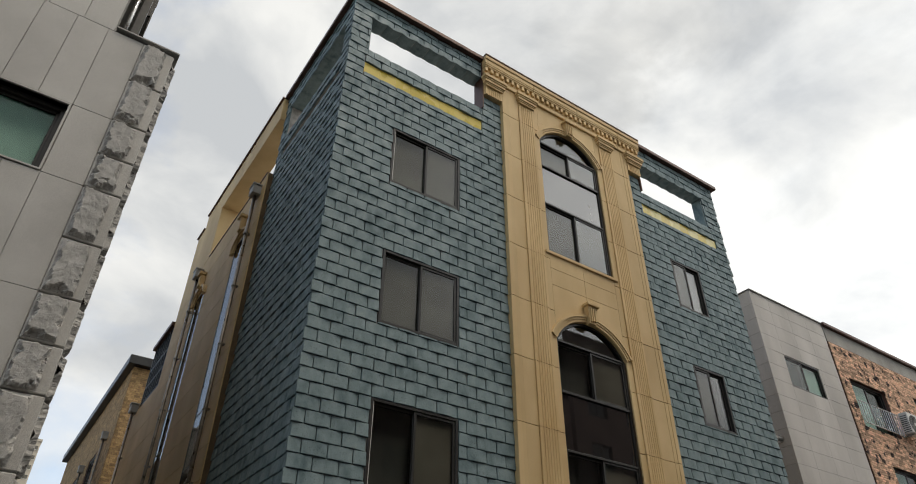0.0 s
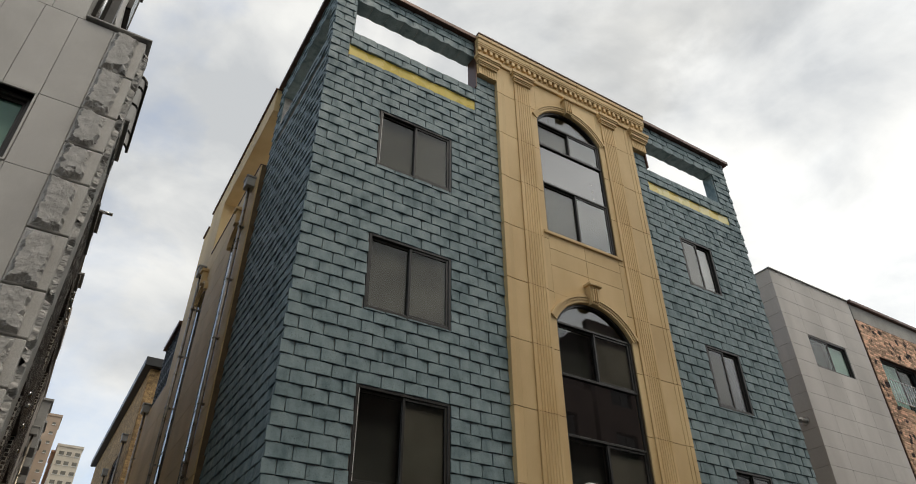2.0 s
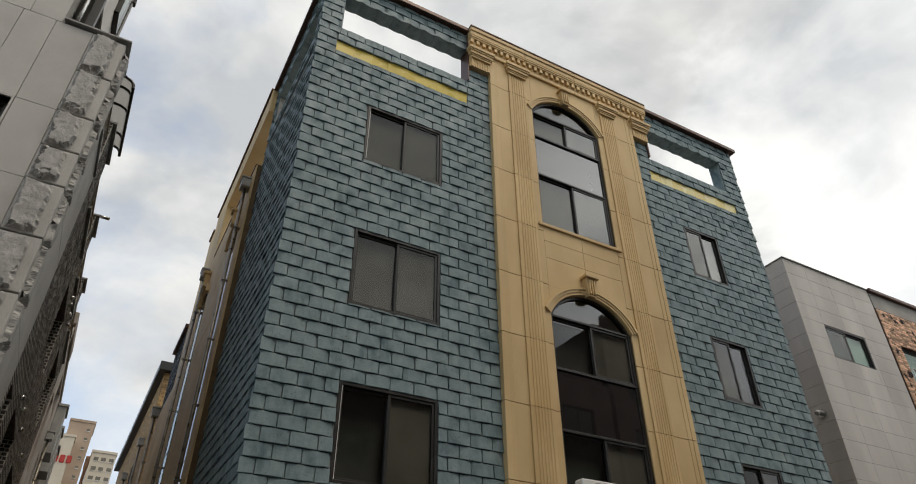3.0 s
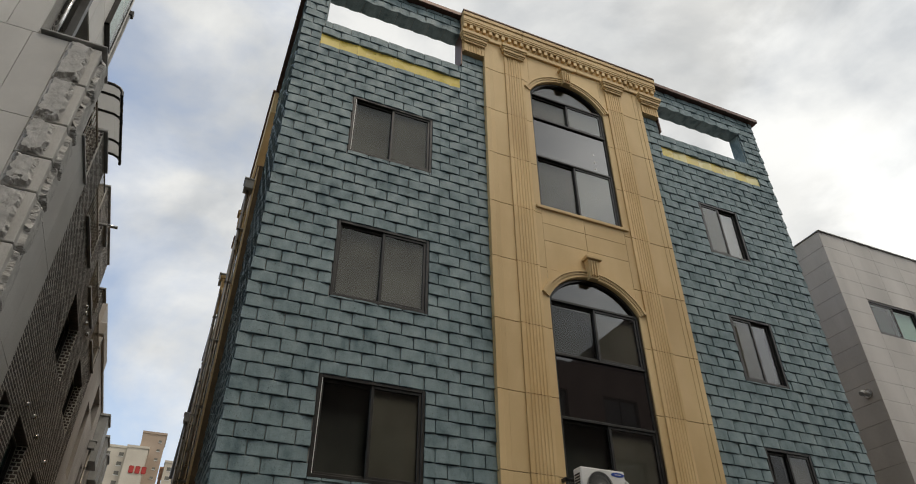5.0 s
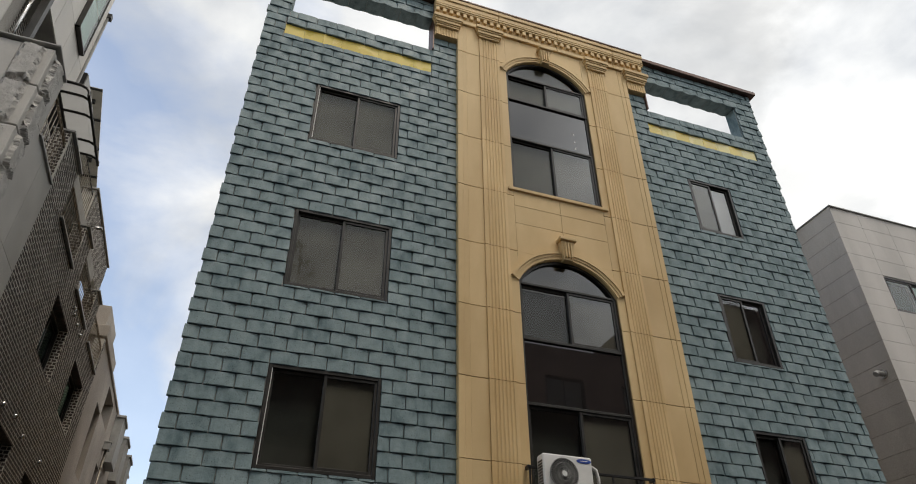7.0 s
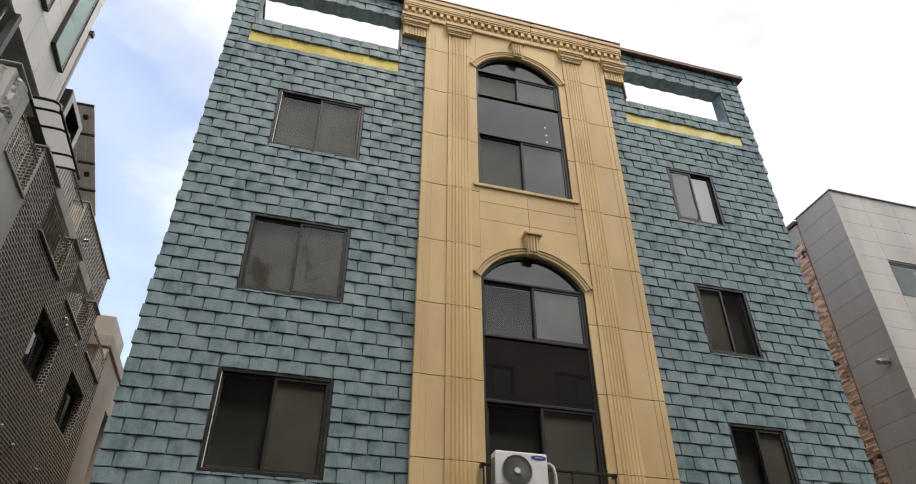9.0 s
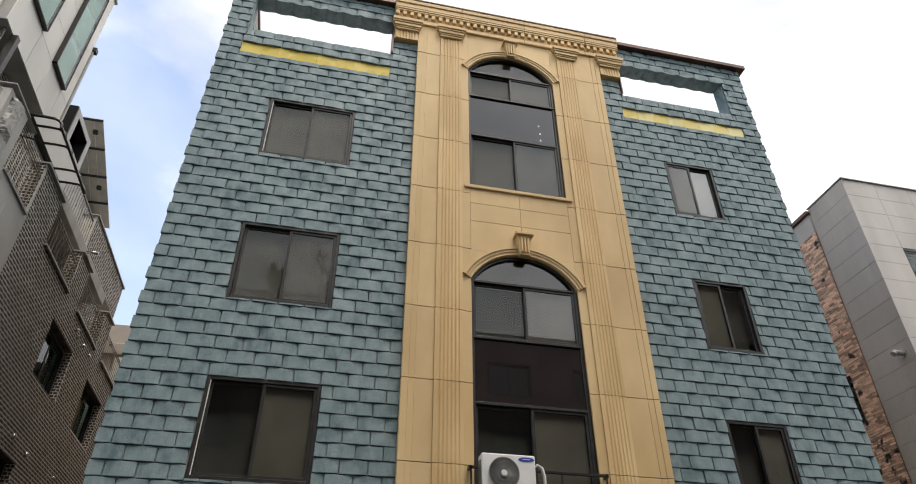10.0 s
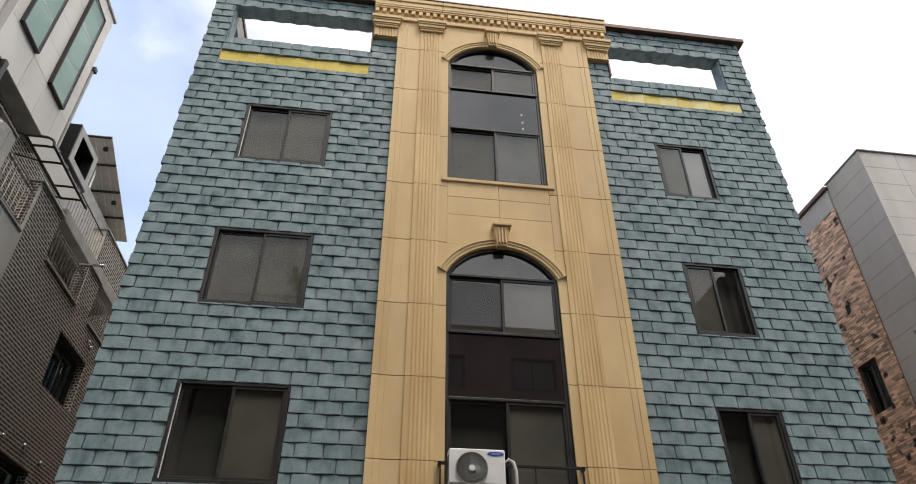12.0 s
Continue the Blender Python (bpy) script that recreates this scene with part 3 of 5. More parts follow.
def wing(u0, u1, windows, opening, slot, head, seed, single, top):
    """A tiled wing of the front: wall with its openings, tiles, windows, and the yellow strip behind the slot."""
    holes = windows + [opening, slot, head]
    wall = part("front_wall", pierced(FRONT, u0 + (0.085 if u0 == X0 else 0), u1 - (0.04 if u1 == X1 else 0), 0, top, holes, 0.0, -0.33), MORTAR, house, "wall of blue-grey curved slate tiles")
    tile_field(FRONT, u0, u1, -16, 44, holes, wall, single, seed, top=top, ragged="left" if u0 == X0 else "right")
    a, b, c, d = slot
    n = max(int((b - a) / TILE_W + 0.5), 1)
    for i in range(n):
        p, q = a + (b - a) * i / n, a + (b - a) * (i + 1) / n
        d0, d1 = (-0.012, 0.008) if i % 2 else (0.008, -0.012)
        vs = [FRONT @ Vector((u, v, n)) for u, n in ((p + 0.001, d0), (q - 0.001, d1), (q - 0.001, -0.08), (p + 0.001, -0.08)) for v in (c, d)]
        bm = bmesh.new()
        vs = [bm.verts.new(v) for v in vs]
        for f in ((0, 2, 3, 1), (2, 4, 5, 3), (4, 6, 7, 5), (6, 0, 1, 7), (0, 6, 4, 2), (1, 3, 5, 7)):
            bm.faces.new([vs[x] for x in f])
        # right wing: sheen painted on alternate panels by the paler yellow
        part("yellow_panel", bm, YELLOW_SHEEN if i % 2 and u0 > 10 else YELLOW, wall, "glossy yellow strip panel")
    return wall


wing(X0, XA, WINDOWS_L, OPEN_L, SLOT_L, HEAD_L, 11, (X0 - 0.1, XA, 4.6, 11.0), TOP)
wing(XB, X1, WINDOWS_R, OPEN_R, SLOT_R, HEAD_R, 12, (XB - 0.1, X1, 4.6, 11.6), TOP + 0.06)

for i, w in enumerate(WINDOWS_L):
    sliding_window(house, FRONT, *w, n0=0.03, front="right", backings=((ROOM_DARK, BLIND) if i == 0 else (BLIND, BLIND)), liner=i != 1, label="dark bronze sliding window with insect screen")
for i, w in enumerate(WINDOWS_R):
    sliding_window(house, FRONT, *w, n0=0.03, front="left" if i else "right", backings=((ROOM_DARK, BLIND), (BLIND, ROOM_DARK), (BLIND, BLIND_PALE))[i], bare=GLASS_COATED, label="narrow dark bronze sliding window")

# tiled linings of the roof-terrace openings: under the beam and on the piers


def lining(opening, seed):
    rng = random.Random(seed)
    a, b, c, d = opening
    n = int((b - a) / TILE_W + 0.5)
    for i in range(n):
        p, q = a + (b - a) * i / n, a + (b - a) * (i + 1) / n
        bm = bmesh.new()
        cols = 5
        low = [[bm.verts.new((p + 0.004 + (q - p - 0.008) * k / cols, y, d - 0.014 - 0.05 * (1 - (2 * k / cols - 1) ** 2))) for k in range(cols + 1)] for y in (9.53, 9.72, 9.90)]
        for r in (0, 1):
            for k in range(cols):
                bm.faces.new((low[r][k], low[r][k + 1], low[r + 1][k + 1], low[r + 1][k]))
        ends = [[bm.verts.new((v.co.x, v.co.y, d + 0.002)) for v in row] for row in (low[0], low[2])]
        for row, up in ((low[0], ends[0]), (low[2], ends[1])):
            for k in range(cols):
                bm.faces.new((row[k], row[k + 1], up[k + 1], up[k]))
        part("soffit_tile", bm, TILE, house)


lining(OPEN_L, 3), lining(OPEN_R, 4)
for x in (OPEN_L[0] - 0.0, OPEN_R[1] - 0.03):
    part("pier_lining", boxes(Matrix.Identity(4), ((x, 9.6, K(36)), (x + 0.03, 9.92, K(41) - 0.002)), bevel=0.004), TILE, house)
part("brown_jamb", boxes(Matrix.Identity(4), ((7.265, 9.50, K(36)), (7.295, 9.86, 15.9))), COPPER, house, "brown sheet-metal jamb")
part("brown_jamb", boxes(Matrix.Identity(4), ((12.975, 9.50, K(36)), (13.005, 9.86, 15.9))), COPPER, house, "brown sheet-metal jamb")

# side wall on the alley
SIDE_OPEN, SIDE_SLOT = (-13.35, -10.05, K(36), K(41)), (-13.35, -10.05, K(33), K(34))
side_wall = part("side_wall", pierced(SIDE, -13.7, -9.63, 0, TOP, [SIDE_OPEN, SIDE_SLOT], 0.0, -0.33), MORTAR, house, "shaded side wall of blue slate tiles")
tile_field(SIDE, -13.72, -9.575, -24, 44, [SIDE_OPEN, SIDE_SLOT], side_wall, (-13.8, -9.5, 7.6, 11.5), 13, top=TOP)
part("side_soffit", boxes(Matrix.Identity(4), ((3.62, 10.05, K(41) - 0.02), (3.97, 13.35, K(41) - 0.002))), TILE, house)

# closing walls and roof
core = bmesh.new()
box(core, Matrix.Identity(4), (4.06, 10.03, 0), (16.45, 24.3, ROOF))
part("core_wall", core, CONCRETE, house)
part("roof_slab", boxes(Matrix.Identity(4), ((4.07, 10.04, ROOF), (16.44, 24.2, ROOF + 0.05))), CONCRETE, house)

# brown metal cap along the top
for a, b, z in (((3.50, 9.43), (7.30, 9.96), TOP), ((12.98, 9.43), (16.78, 9.96), TOP + 0.06), ((3.50, 9.962), (4.02, 13.72), TOP)):
    part("roof_cap", boxes(Matrix.Identity(4), ((*a, z), (*b, z + 0.12)), bevel=0.006), COPPER, house, "brown sheet-metal coping")

# ---- beige stone bay in the middle of the front ----
BAY = plane_at((0, 9.47, 0), (1, 0, 0))
WU0, WU1 = 9.07, 11.14
WC = (WU0 + WU1) / 2
ROWS_V = [2.15, 3.5, 4.86, 6.22, 7.58, 8.94, 10.30, 11.65, 12.98, 14.33, 15.32]
UP_SILL, UP_SPRING, LOW_SPRING, RISE = 10.52, 14.05, 8.28, 0.64
HALF = (WU1 - WU0) / 2
RAD = (HALF ** 2 + RISE ** 2) / (2 * RISE)
bay = part("stone_bay", pierced(BAY, XA, XB, 0, 15.3, [(WU0, WU1, UP_SILL, UP_SPRING + RISE), (WU0, WU1, 3.2, LOW_SPRING + RISE)], -0.035, -0.30), JOINT, house, "beige stone bay with fluted pilasters")
for us in ([8.08, 8.40], [8.90, WU0], [WU1, 11.31], [11.79, 12.21]):
    panel_field(Matrix.Translation((0, 0.035, 0)) @ BAY, us, ROWS_V, [], bay, BEIGE, thick=0.035, gap=0.012, side=0.001)
panel_field(Matrix.Translation((0, 0.035, 0)) @ BAY, [WU0, WC, WU1], [LOW_SPRING + RISE, 9.62, 10.06, UP_SILL], [], bay, BEIGE, thick=0.033, gap=0.006)
panel_field(Matrix.Translation((0, 0.035, 0)) @ BAY, [WU0, WC, WU1], [UP_SPRING + RISE, 15.3], [], bay, BEIGE, thick=0.033, gap=0.006)


def moulded_edge(u0, u1, flip):
    """The stepped upright moulding at the edge of the bay, in lengths between the joints."""
    w = u1 - u0
    for v0, v1 in zip(ROWS_V[:-1], ROWS_V[1:]):
        top = min(v1, 15.29)
        if top - v0 < 0.1:
            continue
        bm = bmesh.new()
        for a, b, d in ((0.0, 0.52, 0.016), (0.52, 1.0, 0.006)):
            a, b = (1 - b, 1 - a) if flip else (a, b)
            box(bm, BAY, (u0 + a * w, v0 + 0.005, -0.12), (u0 + b * w, top - 0.005, d), 0.004)
        part("edge_moulding", bm, BEIGE, bay)


moulded_edge(XA - 0.006, 8.08, False), moulded_edge(12.21, XB + 0.006, True)


def fluted(u0, u1, v0, v1, out=0.05, flutes=6):
    """A length of fluted pilaster."""
    w = u1 - u0
    prof = [(0, -0.03), (0, out)]
    edge = 0.10 * w
    step = (w - 2 * edge) / flutes
    for i in range(flutes):
        a = edge + i * step
        r = step * 0.36
        c = a + step / 2
        prof += [(c - r, out)] + [(c - r * math.cos(x), out - 0.6 * r * math.sin(x)) for x in (math.pi * k / 6 for k in range(1, 6))] + [(c + r, out)]
    prof += [(w, out), (w, -0.03)]
    bm = bmesh.new()
    lo = [bm.verts.new(BAY @ Vector((u0 + p, v0, d))) for p, d in prof]
    hi = [bm.verts.new(BAY @ Vector((u0 + p, v1, d))) for p, d in prof]
    for i in range(len(prof) - 1):
        bm.faces.new((lo[i], lo[i + 1], hi[i + 1], hi[i]))
    bm.faces.new(lo), bm.faces.new(hi)
    return bm


def capital(u0, u1, v, out):
    bm = bmesh.new()
    for a, b, grow in ((0.0, 0.06, 0.012), (0.06, 0.10, 0.03), (0.10, 0.19, 0.055), (0.19, 0.24, 0.075), (0.24, 0.34, 0.10)):
        box(bm, BAY, (u0 - grow, v + a, -0.03), (u1 + grow, v + b, out + grow), 0.008)
    return bm


for u0, u1, foot in ((8.40, 8.90, 0), (11.31, 11.79, 0), (7.33, 7.85, 14.69), (12.45, 12.97, 14.69)):
    for v0, v1 in zip(ROWS_V[:-1], ROWS_V[1:]):
        v0, v1 = max(v0, foot), min(v1, 14.98)
        if v1 - v0 > 0.1:
            part("pilaster", fluted(u0, u1, v0 + 0.005, v1 - 0.005, out=0.03), BEIGE_FLUTED, bay, "fluted beige pilaster")
    part("capital", capital(u0, u1, 14.97, 0.06), BEIGE, bay, "stepped stone capital")

part("bay_head", boxes(BAY, ((7.30, K(38) + 0.01, -0.36), (12.98, 15.6, -0.012))), BEIGE, bay)
for a, b, out in ((15.30, 15.42, 0.055), (15.42, 15.47, 0.035), (15.47, 15.635, 0.03), (15.635, 15.69, 0.105), (15.69, 15.75, 0.12), (15.75, 15.90, 0.125), (15.90, 16.03, 0.15)):
    edges = [7.28 - out * 0.1, 8.9, 10.5, 12.1, 13.0 + out * 0.1]
    for p, q in zip(edges, edges[1:]):
        part("cornice", boxes(BAY, ((p + 0.002, a, -0.38), (q - 0.002, b - 0.001, out)), bevel=0.012), BEIGE, bay)
n_dent = 33
for i in range(n_dent):
    u = 7.33 + (12.90 - 7.33) * i / (n_dent - 1)
    part("dentil", boxes(BAY, ((u - 0.046, 15.50, 0.02), (u + 0.046, 15.633, 0.095)), bevel=0.008), BEIGE, bay)
part("cornice_cap", boxes(BAY, ((7.26, 16.032, -0.40), (13.0, 16.075, 0.165)), bevel=0.005), COPPER, bay, "brown metal flashing")


def arc(spring, r, steps=20):
    """Points of the segmental arch, offset outwards to the radius r."""
    cz = spring + RISE - RAD
    half = math.asin(HALF / RAD)
    return [(WC + r * math.sin(t), cz + r * math.cos(t)) for t in (-half + 2 * half * i / steps for i in range(steps + 1))]


def arched_head(spring):
    inner = arc(spring, RAD)
    bm = bmesh.new()
    for (a, b), (c, d) in zip(inner, inner[1:]):
        for n0, flip in ((0.0, False), (-0.25, True)):
            bm.faces.new([bm.verts.new(BAY @ Vector(p)) for p in ((a, b, n0), (c, d, n0), (c, spring + RISE + 0.002, n0), (a, spring + RISE + 0.002, n0))]) if abs(b - spring - RISE) > 1e-5 or abs(d - spring - RISE) > 1e-5 else None
        bm.faces.new([bm.verts.new(BAY @ Vector(p)) for p in ((a, b, 0.0), (c, d, 0.0), (c, d, -0.25), (a, b, -0.25))])
    bmesh.ops.remove_doubles(bm, verts=bm.verts, dist=0.0005)
    part("arch_spandrel", bm, BEIGE, bay)
    for r0, r1, out in ((0.012, 0.07, 0.022), (0.07, 0.125, 0.036), (0.125, 0.185, 0.055)):
        pa, pb = arc(spring, RAD + r0), arc(spring, RAD + r1)
        bm = bmesh.new()
        rows = [[bm.verts.new(BAY @ Vector((*p, d))) for p, d in ((pa[i], -0.01), (pa[i], out), (pb[i], out), (pb[i], -0.01))] for i in range(len(pa))]
        for r, s in zip(rows, rows[1:]):
            for k in range(4):
                bm.faces.new((r[k], r[(k + 1) % 4], s[(k + 1) % 4], s[k]))
        bm.faces.new(rows[0]), bm.faces.new(rows[-1])
        part("archivolt", bm, BEIGE, bay)
    bm = bmesh.new()
    z = spring + RISE

    def wedge(w0, w1, z0, z1, out):
        lo = [(-w0, z0, -0.02), (w0, z0, -0.02), (w0, z0, out * 0.75), (-w0, z0, out * 0.75)]
        hi = [(-w1, z1, -0.02), (w1, z1, -0.02), (w1, z1, out), (-w1, z1, out)]
        vs = [bm.verts.new(BAY @ Vector((WC + x, y, n))) for x, y, n in lo + hi]
        for f in ((0, 1, 2, 3), (4, 5, 6, 7), (0, 1, 5, 4), (1, 2, 6, 5), (2, 3, 7, 6), (3, 0, 4, 7)):
            bm.faces.new([vs[i] for i in f])
    wedge(0.095, 0.145, z - 0.04, z + 0.38, 0.15)
    for x in (-0.06, 0.0, 0.06):
        vs = box(bm, BAY, (WC + x - 0.016, z, 0.10), (WC + x + 0.016, z + 0.36, 0.165), 0.008)
    box(bm, BAY, (WC - 0.185, z + 0.38, -0.02), (WC + 0.185, z + 0.46, 0.20), 0.015)
    part("keystone", bm, BEIGE, bay, "carved beige keystone")


arched_head(UP_SPRING), arched_head(LOW_SPRING)
part("sill", boxes(BAY, ((8.95, 10.43, -0.05), (11.26, UP_SILL - 0.004, 0.04)), bevel=0.012), BEIGE, bay, "projecting stone sill")


def arched_window(spring, foot, lights, spots):
    """The tall arched window: fanlight, sliding sashes and a dark panel between the floors."""
    n0 = -0.06
    bm = bmesh.new()
    rim = 0.055
    outer, inner = arc(spring, RAD), arc(spring, RAD - rim)
    rows = [[bm.verts.new(BAY @ Vector((*p, d))) for p, d in ((a, n0), (b, n0), (b, n0 - 0.12), (a, n0 - 0.12))] for a, b in zip(outer, inner)]
    for r, s in zip(rows, rows[1:]):
        for k in range(4):
            bm.faces.new((r[k], r[(k + 1) % 4], s[(k + 1) % 4], s[k]))
    bm.faces.new(rows[0]), bm.faces.new(rows[-1])
    for a, b in ((WU0, WU0 + rim), (WU1 - rim, WU1)):
        box(bm, BAY, (a, foot, n0 - 0.12), (b, spring + 0.03, n0), 0.005)
    win = part("arched_window", bm, FRAME, house, "tall arched window in dark bronze frame")
    bm = bmesh.new()
    pts = arc(spring, RAD - rim * 0.8)
    ring = [[bm.verts.new(BAY @ Vector((x, max(z, spring - 0.01), d))) for x, z in reversed(pts)] for d in (n0 - 0.05, n0 - 0.055)]
    bm.faces.new(ring[0]), bm.faces.new(ring[1][::-1])
    for k in range(len(pts)):
        bm.faces.new((ring[0][k - 1], ring[1][k - 1], ring[1][k], ring[0][k]))
    bm.faces.ensure_lookup_table()
    for f in bm.faces[1:]:
        f.material_index = 1
    pane = part("pane", bm, GLASS_COATED, win, "fanlight glass")
    pane.data.materials.append(CLEAR)
    pane.visible_shadow = False
    part("blind", boxes(BAY, ((WU0, spring - 0.02, n0 - 0.13), (WU1, spring + RISE, n0 - 0.12))), BLIND, win)
    for v0, v1, kind in lights:
        if kind == "panel":
            part("spandrel_panel", boxes(BAY, ((WU0 + rim, v0, n0 - 0.05), (WU1 - rim, v1, n0 - 0.03))), SPANDREL, win, "glossy dark panel between the floors")
        else:
            sliding_window(win, BAY, WU0 + 0.01, WU1 - 0.01, v0, v1, n0=n0 + 0.012, front="right", backings=kind, bare=GLASS_COATED, bar=0.05, name="casement")
    for u, v in spots:
        part("sticker", boxes(BAY, ((u - 0.018, v - 0.024, n0 - 0.03), (u + 0.018, v + 0.024, n0 - 0.027)), bevel=0.001), WHITE, win, "pale spot of dried glue")


arched_window(UP_SPRING, UP_SILL, ((13.22, UP_SPRING + 0.02, (BLIND, BLIND)), (12.04, 13.21, "panel"), (UP_SILL, 12.04, (BLIND, BLIND))), ((10.72, 12.62), (10.73, 12.38), (10.73, 12.18)))
arched_window(LOW_SPRING, 3.2, ((7.10, LOW_SPRING + 0.02, (ROOM_DARK, BLIND)), (5.94, 7.09, "panel"), (4.30, 5.94, (ROOM_DARK, BLIND)), (3.2, 4.29, "panel")), ())

# ---- window guard and air conditioner ----
guard = thing("window_guard", (10.1, 9.3, 4.3), "black metal window guard with flat bars", "railing")
for v in (4.345, 4.78):
    part("rail", boxes(Matrix.Identity(4), ((8.97, 9.34, v), (11.22, 9.375, v + 0.04)), bevel=0.004), BLACK, guard)
for x in (8.99, 9.75, 10.45, 11.20):
    part("bracket", boxes(Matrix.Identity(4), ((x - 0.018, 9.06, 4.365), (x + 0.018, 9.335, 4.403)), bevel=0.004), BLACK, guard)
    part("post", boxes(Matrix.Identity(4), ((x - 0.013, 9.343, 4.387), (x + 0.013, 9.37, 4.78)), bevel=0.003), BLACK, guard)
for x in (8.98, 11.21):
    part("wall_arm", boxes(Matrix.Identity(4), ((x - 0.025, 9.34, 4.77), (x + 0.025, 9.46, 4.83)), bevel=0.006), BLACK, guard)


def fan_unit(name, x0, y0, z0, w, d, h, label, badge=True):
    """An outdoor air-conditioner: casing, fan opening with ring grille and hub, side slats, badge and feet."""
    ob = thing(name, (x0 + w / 2, y0 + d / 2, z0), label, "air conditioner", "outdoor units")
    I = Matrix.Identity(4)
    part("casing", boxes(I, ((x0, y0 + 0.02, z0 + 0.03), (x0 + w, y0 + d, z0 + h)), bevel=0.018), WHITE, ob, "white sheet-metal casing")
    cx, cz, r = x0 + 0.40 * w, z0 + 0.46 * h, 0.43 * h
    front = bmesh.new()
    bmesh.ops.create_cone(front, cap_ends=True, segments=40, radius1=r, radius2=r, depth=0.012, matrix=pose(cx, y0 + 0.017, cz, 90))
    part("fan_recess", front, BLACK, ob, "dark fan opening")
    ring = bmesh.new()
    for i in range(44):
        a = 2 * math.pi * i / 44
        pts = [(cx + q * r * math.cos(a + 0.5 * q), y0 - 0.004, cz + q * r * math.sin(a + 0.5 * q)) for q in (0.2, 0.5, 0.8, 1.0)]
        tube(ring, pts, 0.0032, 5)
    for q in (0.45, 0.72, 1.0):
        pts = [(cx + q * r * math.cos(a), y0 - 0.003, cz + q * r * math.sin(a)) for a in (2 * math.pi * k / 36 for k in range(37))]
        tube(ring, pts, 0.004 if q < 1 else 0.008, 5)
    part("fan_grille", ring, GREY_BOX, ob, "grey wire fan grille")
    hub = bmesh.new()
    bmesh.ops.create_cone(hub, cap_ends=True, segments=24, radius1=0.15 * r * 1.4, radius2=0.12 * r * 1.4, depth=0.02, matrix=pose(cx, y0 - 0.006, cz, 90))
    part("hub", hub, WHITE, ob)
    for i in range(9):
        z = z0 + 0.08 + (h - 0.16) * i / 9
        part("slat", boxes(I, ((x0 - 0.006, y0 + 0.05, z), (x0 + 0.002, y0 + d - 0.04, z + 0.028)), bevel=0.002), BLACK, ob)
    if badge:
        bd = bmesh.new()
        bmesh.ops.create_cone(bd, cap_ends=True, segments=32, radius1=1, radius2=1, depth=1, matrix=pose(x0 + 0.83 * w, y0 + 0.018, z0 + 0.87 * h, 90) @ Matrix.Diagonal((0.15 * w, 0.062 * h, 0.008, 1)))
        part("badge", bd, BLUE, ob, "blue oval badge")
        part("badge_bar", boxes(I, ((x0 + 0.76 * w, y0 + 0.010, z0 + 0.862 * h), (x0 + 0.90 * w, y0 + 0.0135, z0 + 0.88 * h))), WHITE, ob)
    for x in (x0 + 0.1, x0 + w - 0.1):
        part("foot", boxes(I, ((x - 0.03, y0 + 0.02, z0), (x + 0.03, y0 + d, z0 + 0.03)), bevel=0.004), GREY_BOX, ob)
    return ob


ac = fan_unit("air_conditioner", 9.09, 9.06, 4.405, 0.84, 0.24, 0.545, "white outdoor air conditioner on the window guard")
hose = tube(bmesh.new(), [(9.93, 9.25, 4.80), (10.02, 9.25, 4.86), (10.09, 9.25, 4.82), (10.13, 9.27, 4.70), (10.14, 9.30, 4.50), (10.14, 9.34, 4.35)], 0.026, 10)
part("hose", hose, WHITE, ac, "white insulated hose", smooth=True)

# ---- beige side of the building along the alley ----
SB = 3.48
SIDE_B = plane_at((SB, 0, 0), (0, -1, 0))
BEIGE_TOP = 13.15
ARCHES = [(-15.35, -14.45), (-18.75, -17.85)]
side_stone = part("side_stone_wall", pierced(SIDE_B, -21.2, -13.72, 0, BEIGE_TOP, [(a, b, 3.0, 11.75) for a, b in ARCHES], -0.03, -0.55), JOINT, house, "beige stone side wall with pale joints")
us = [-21.2, -19.8, -18.75, -17.85, -16.6, -15.35, -14.45, -13.72]
panel_field(Matrix.Translation((0.03, 0, 0)) @ SIDE_B, us, [0.5 + 0.7 * i for i in range(18)] + [BEIGE_TOP], [(a, b, 3.0, 11.75) for a, b in ARCHES], side_stone, BEIGE, thick=0.03, gap=0.012)
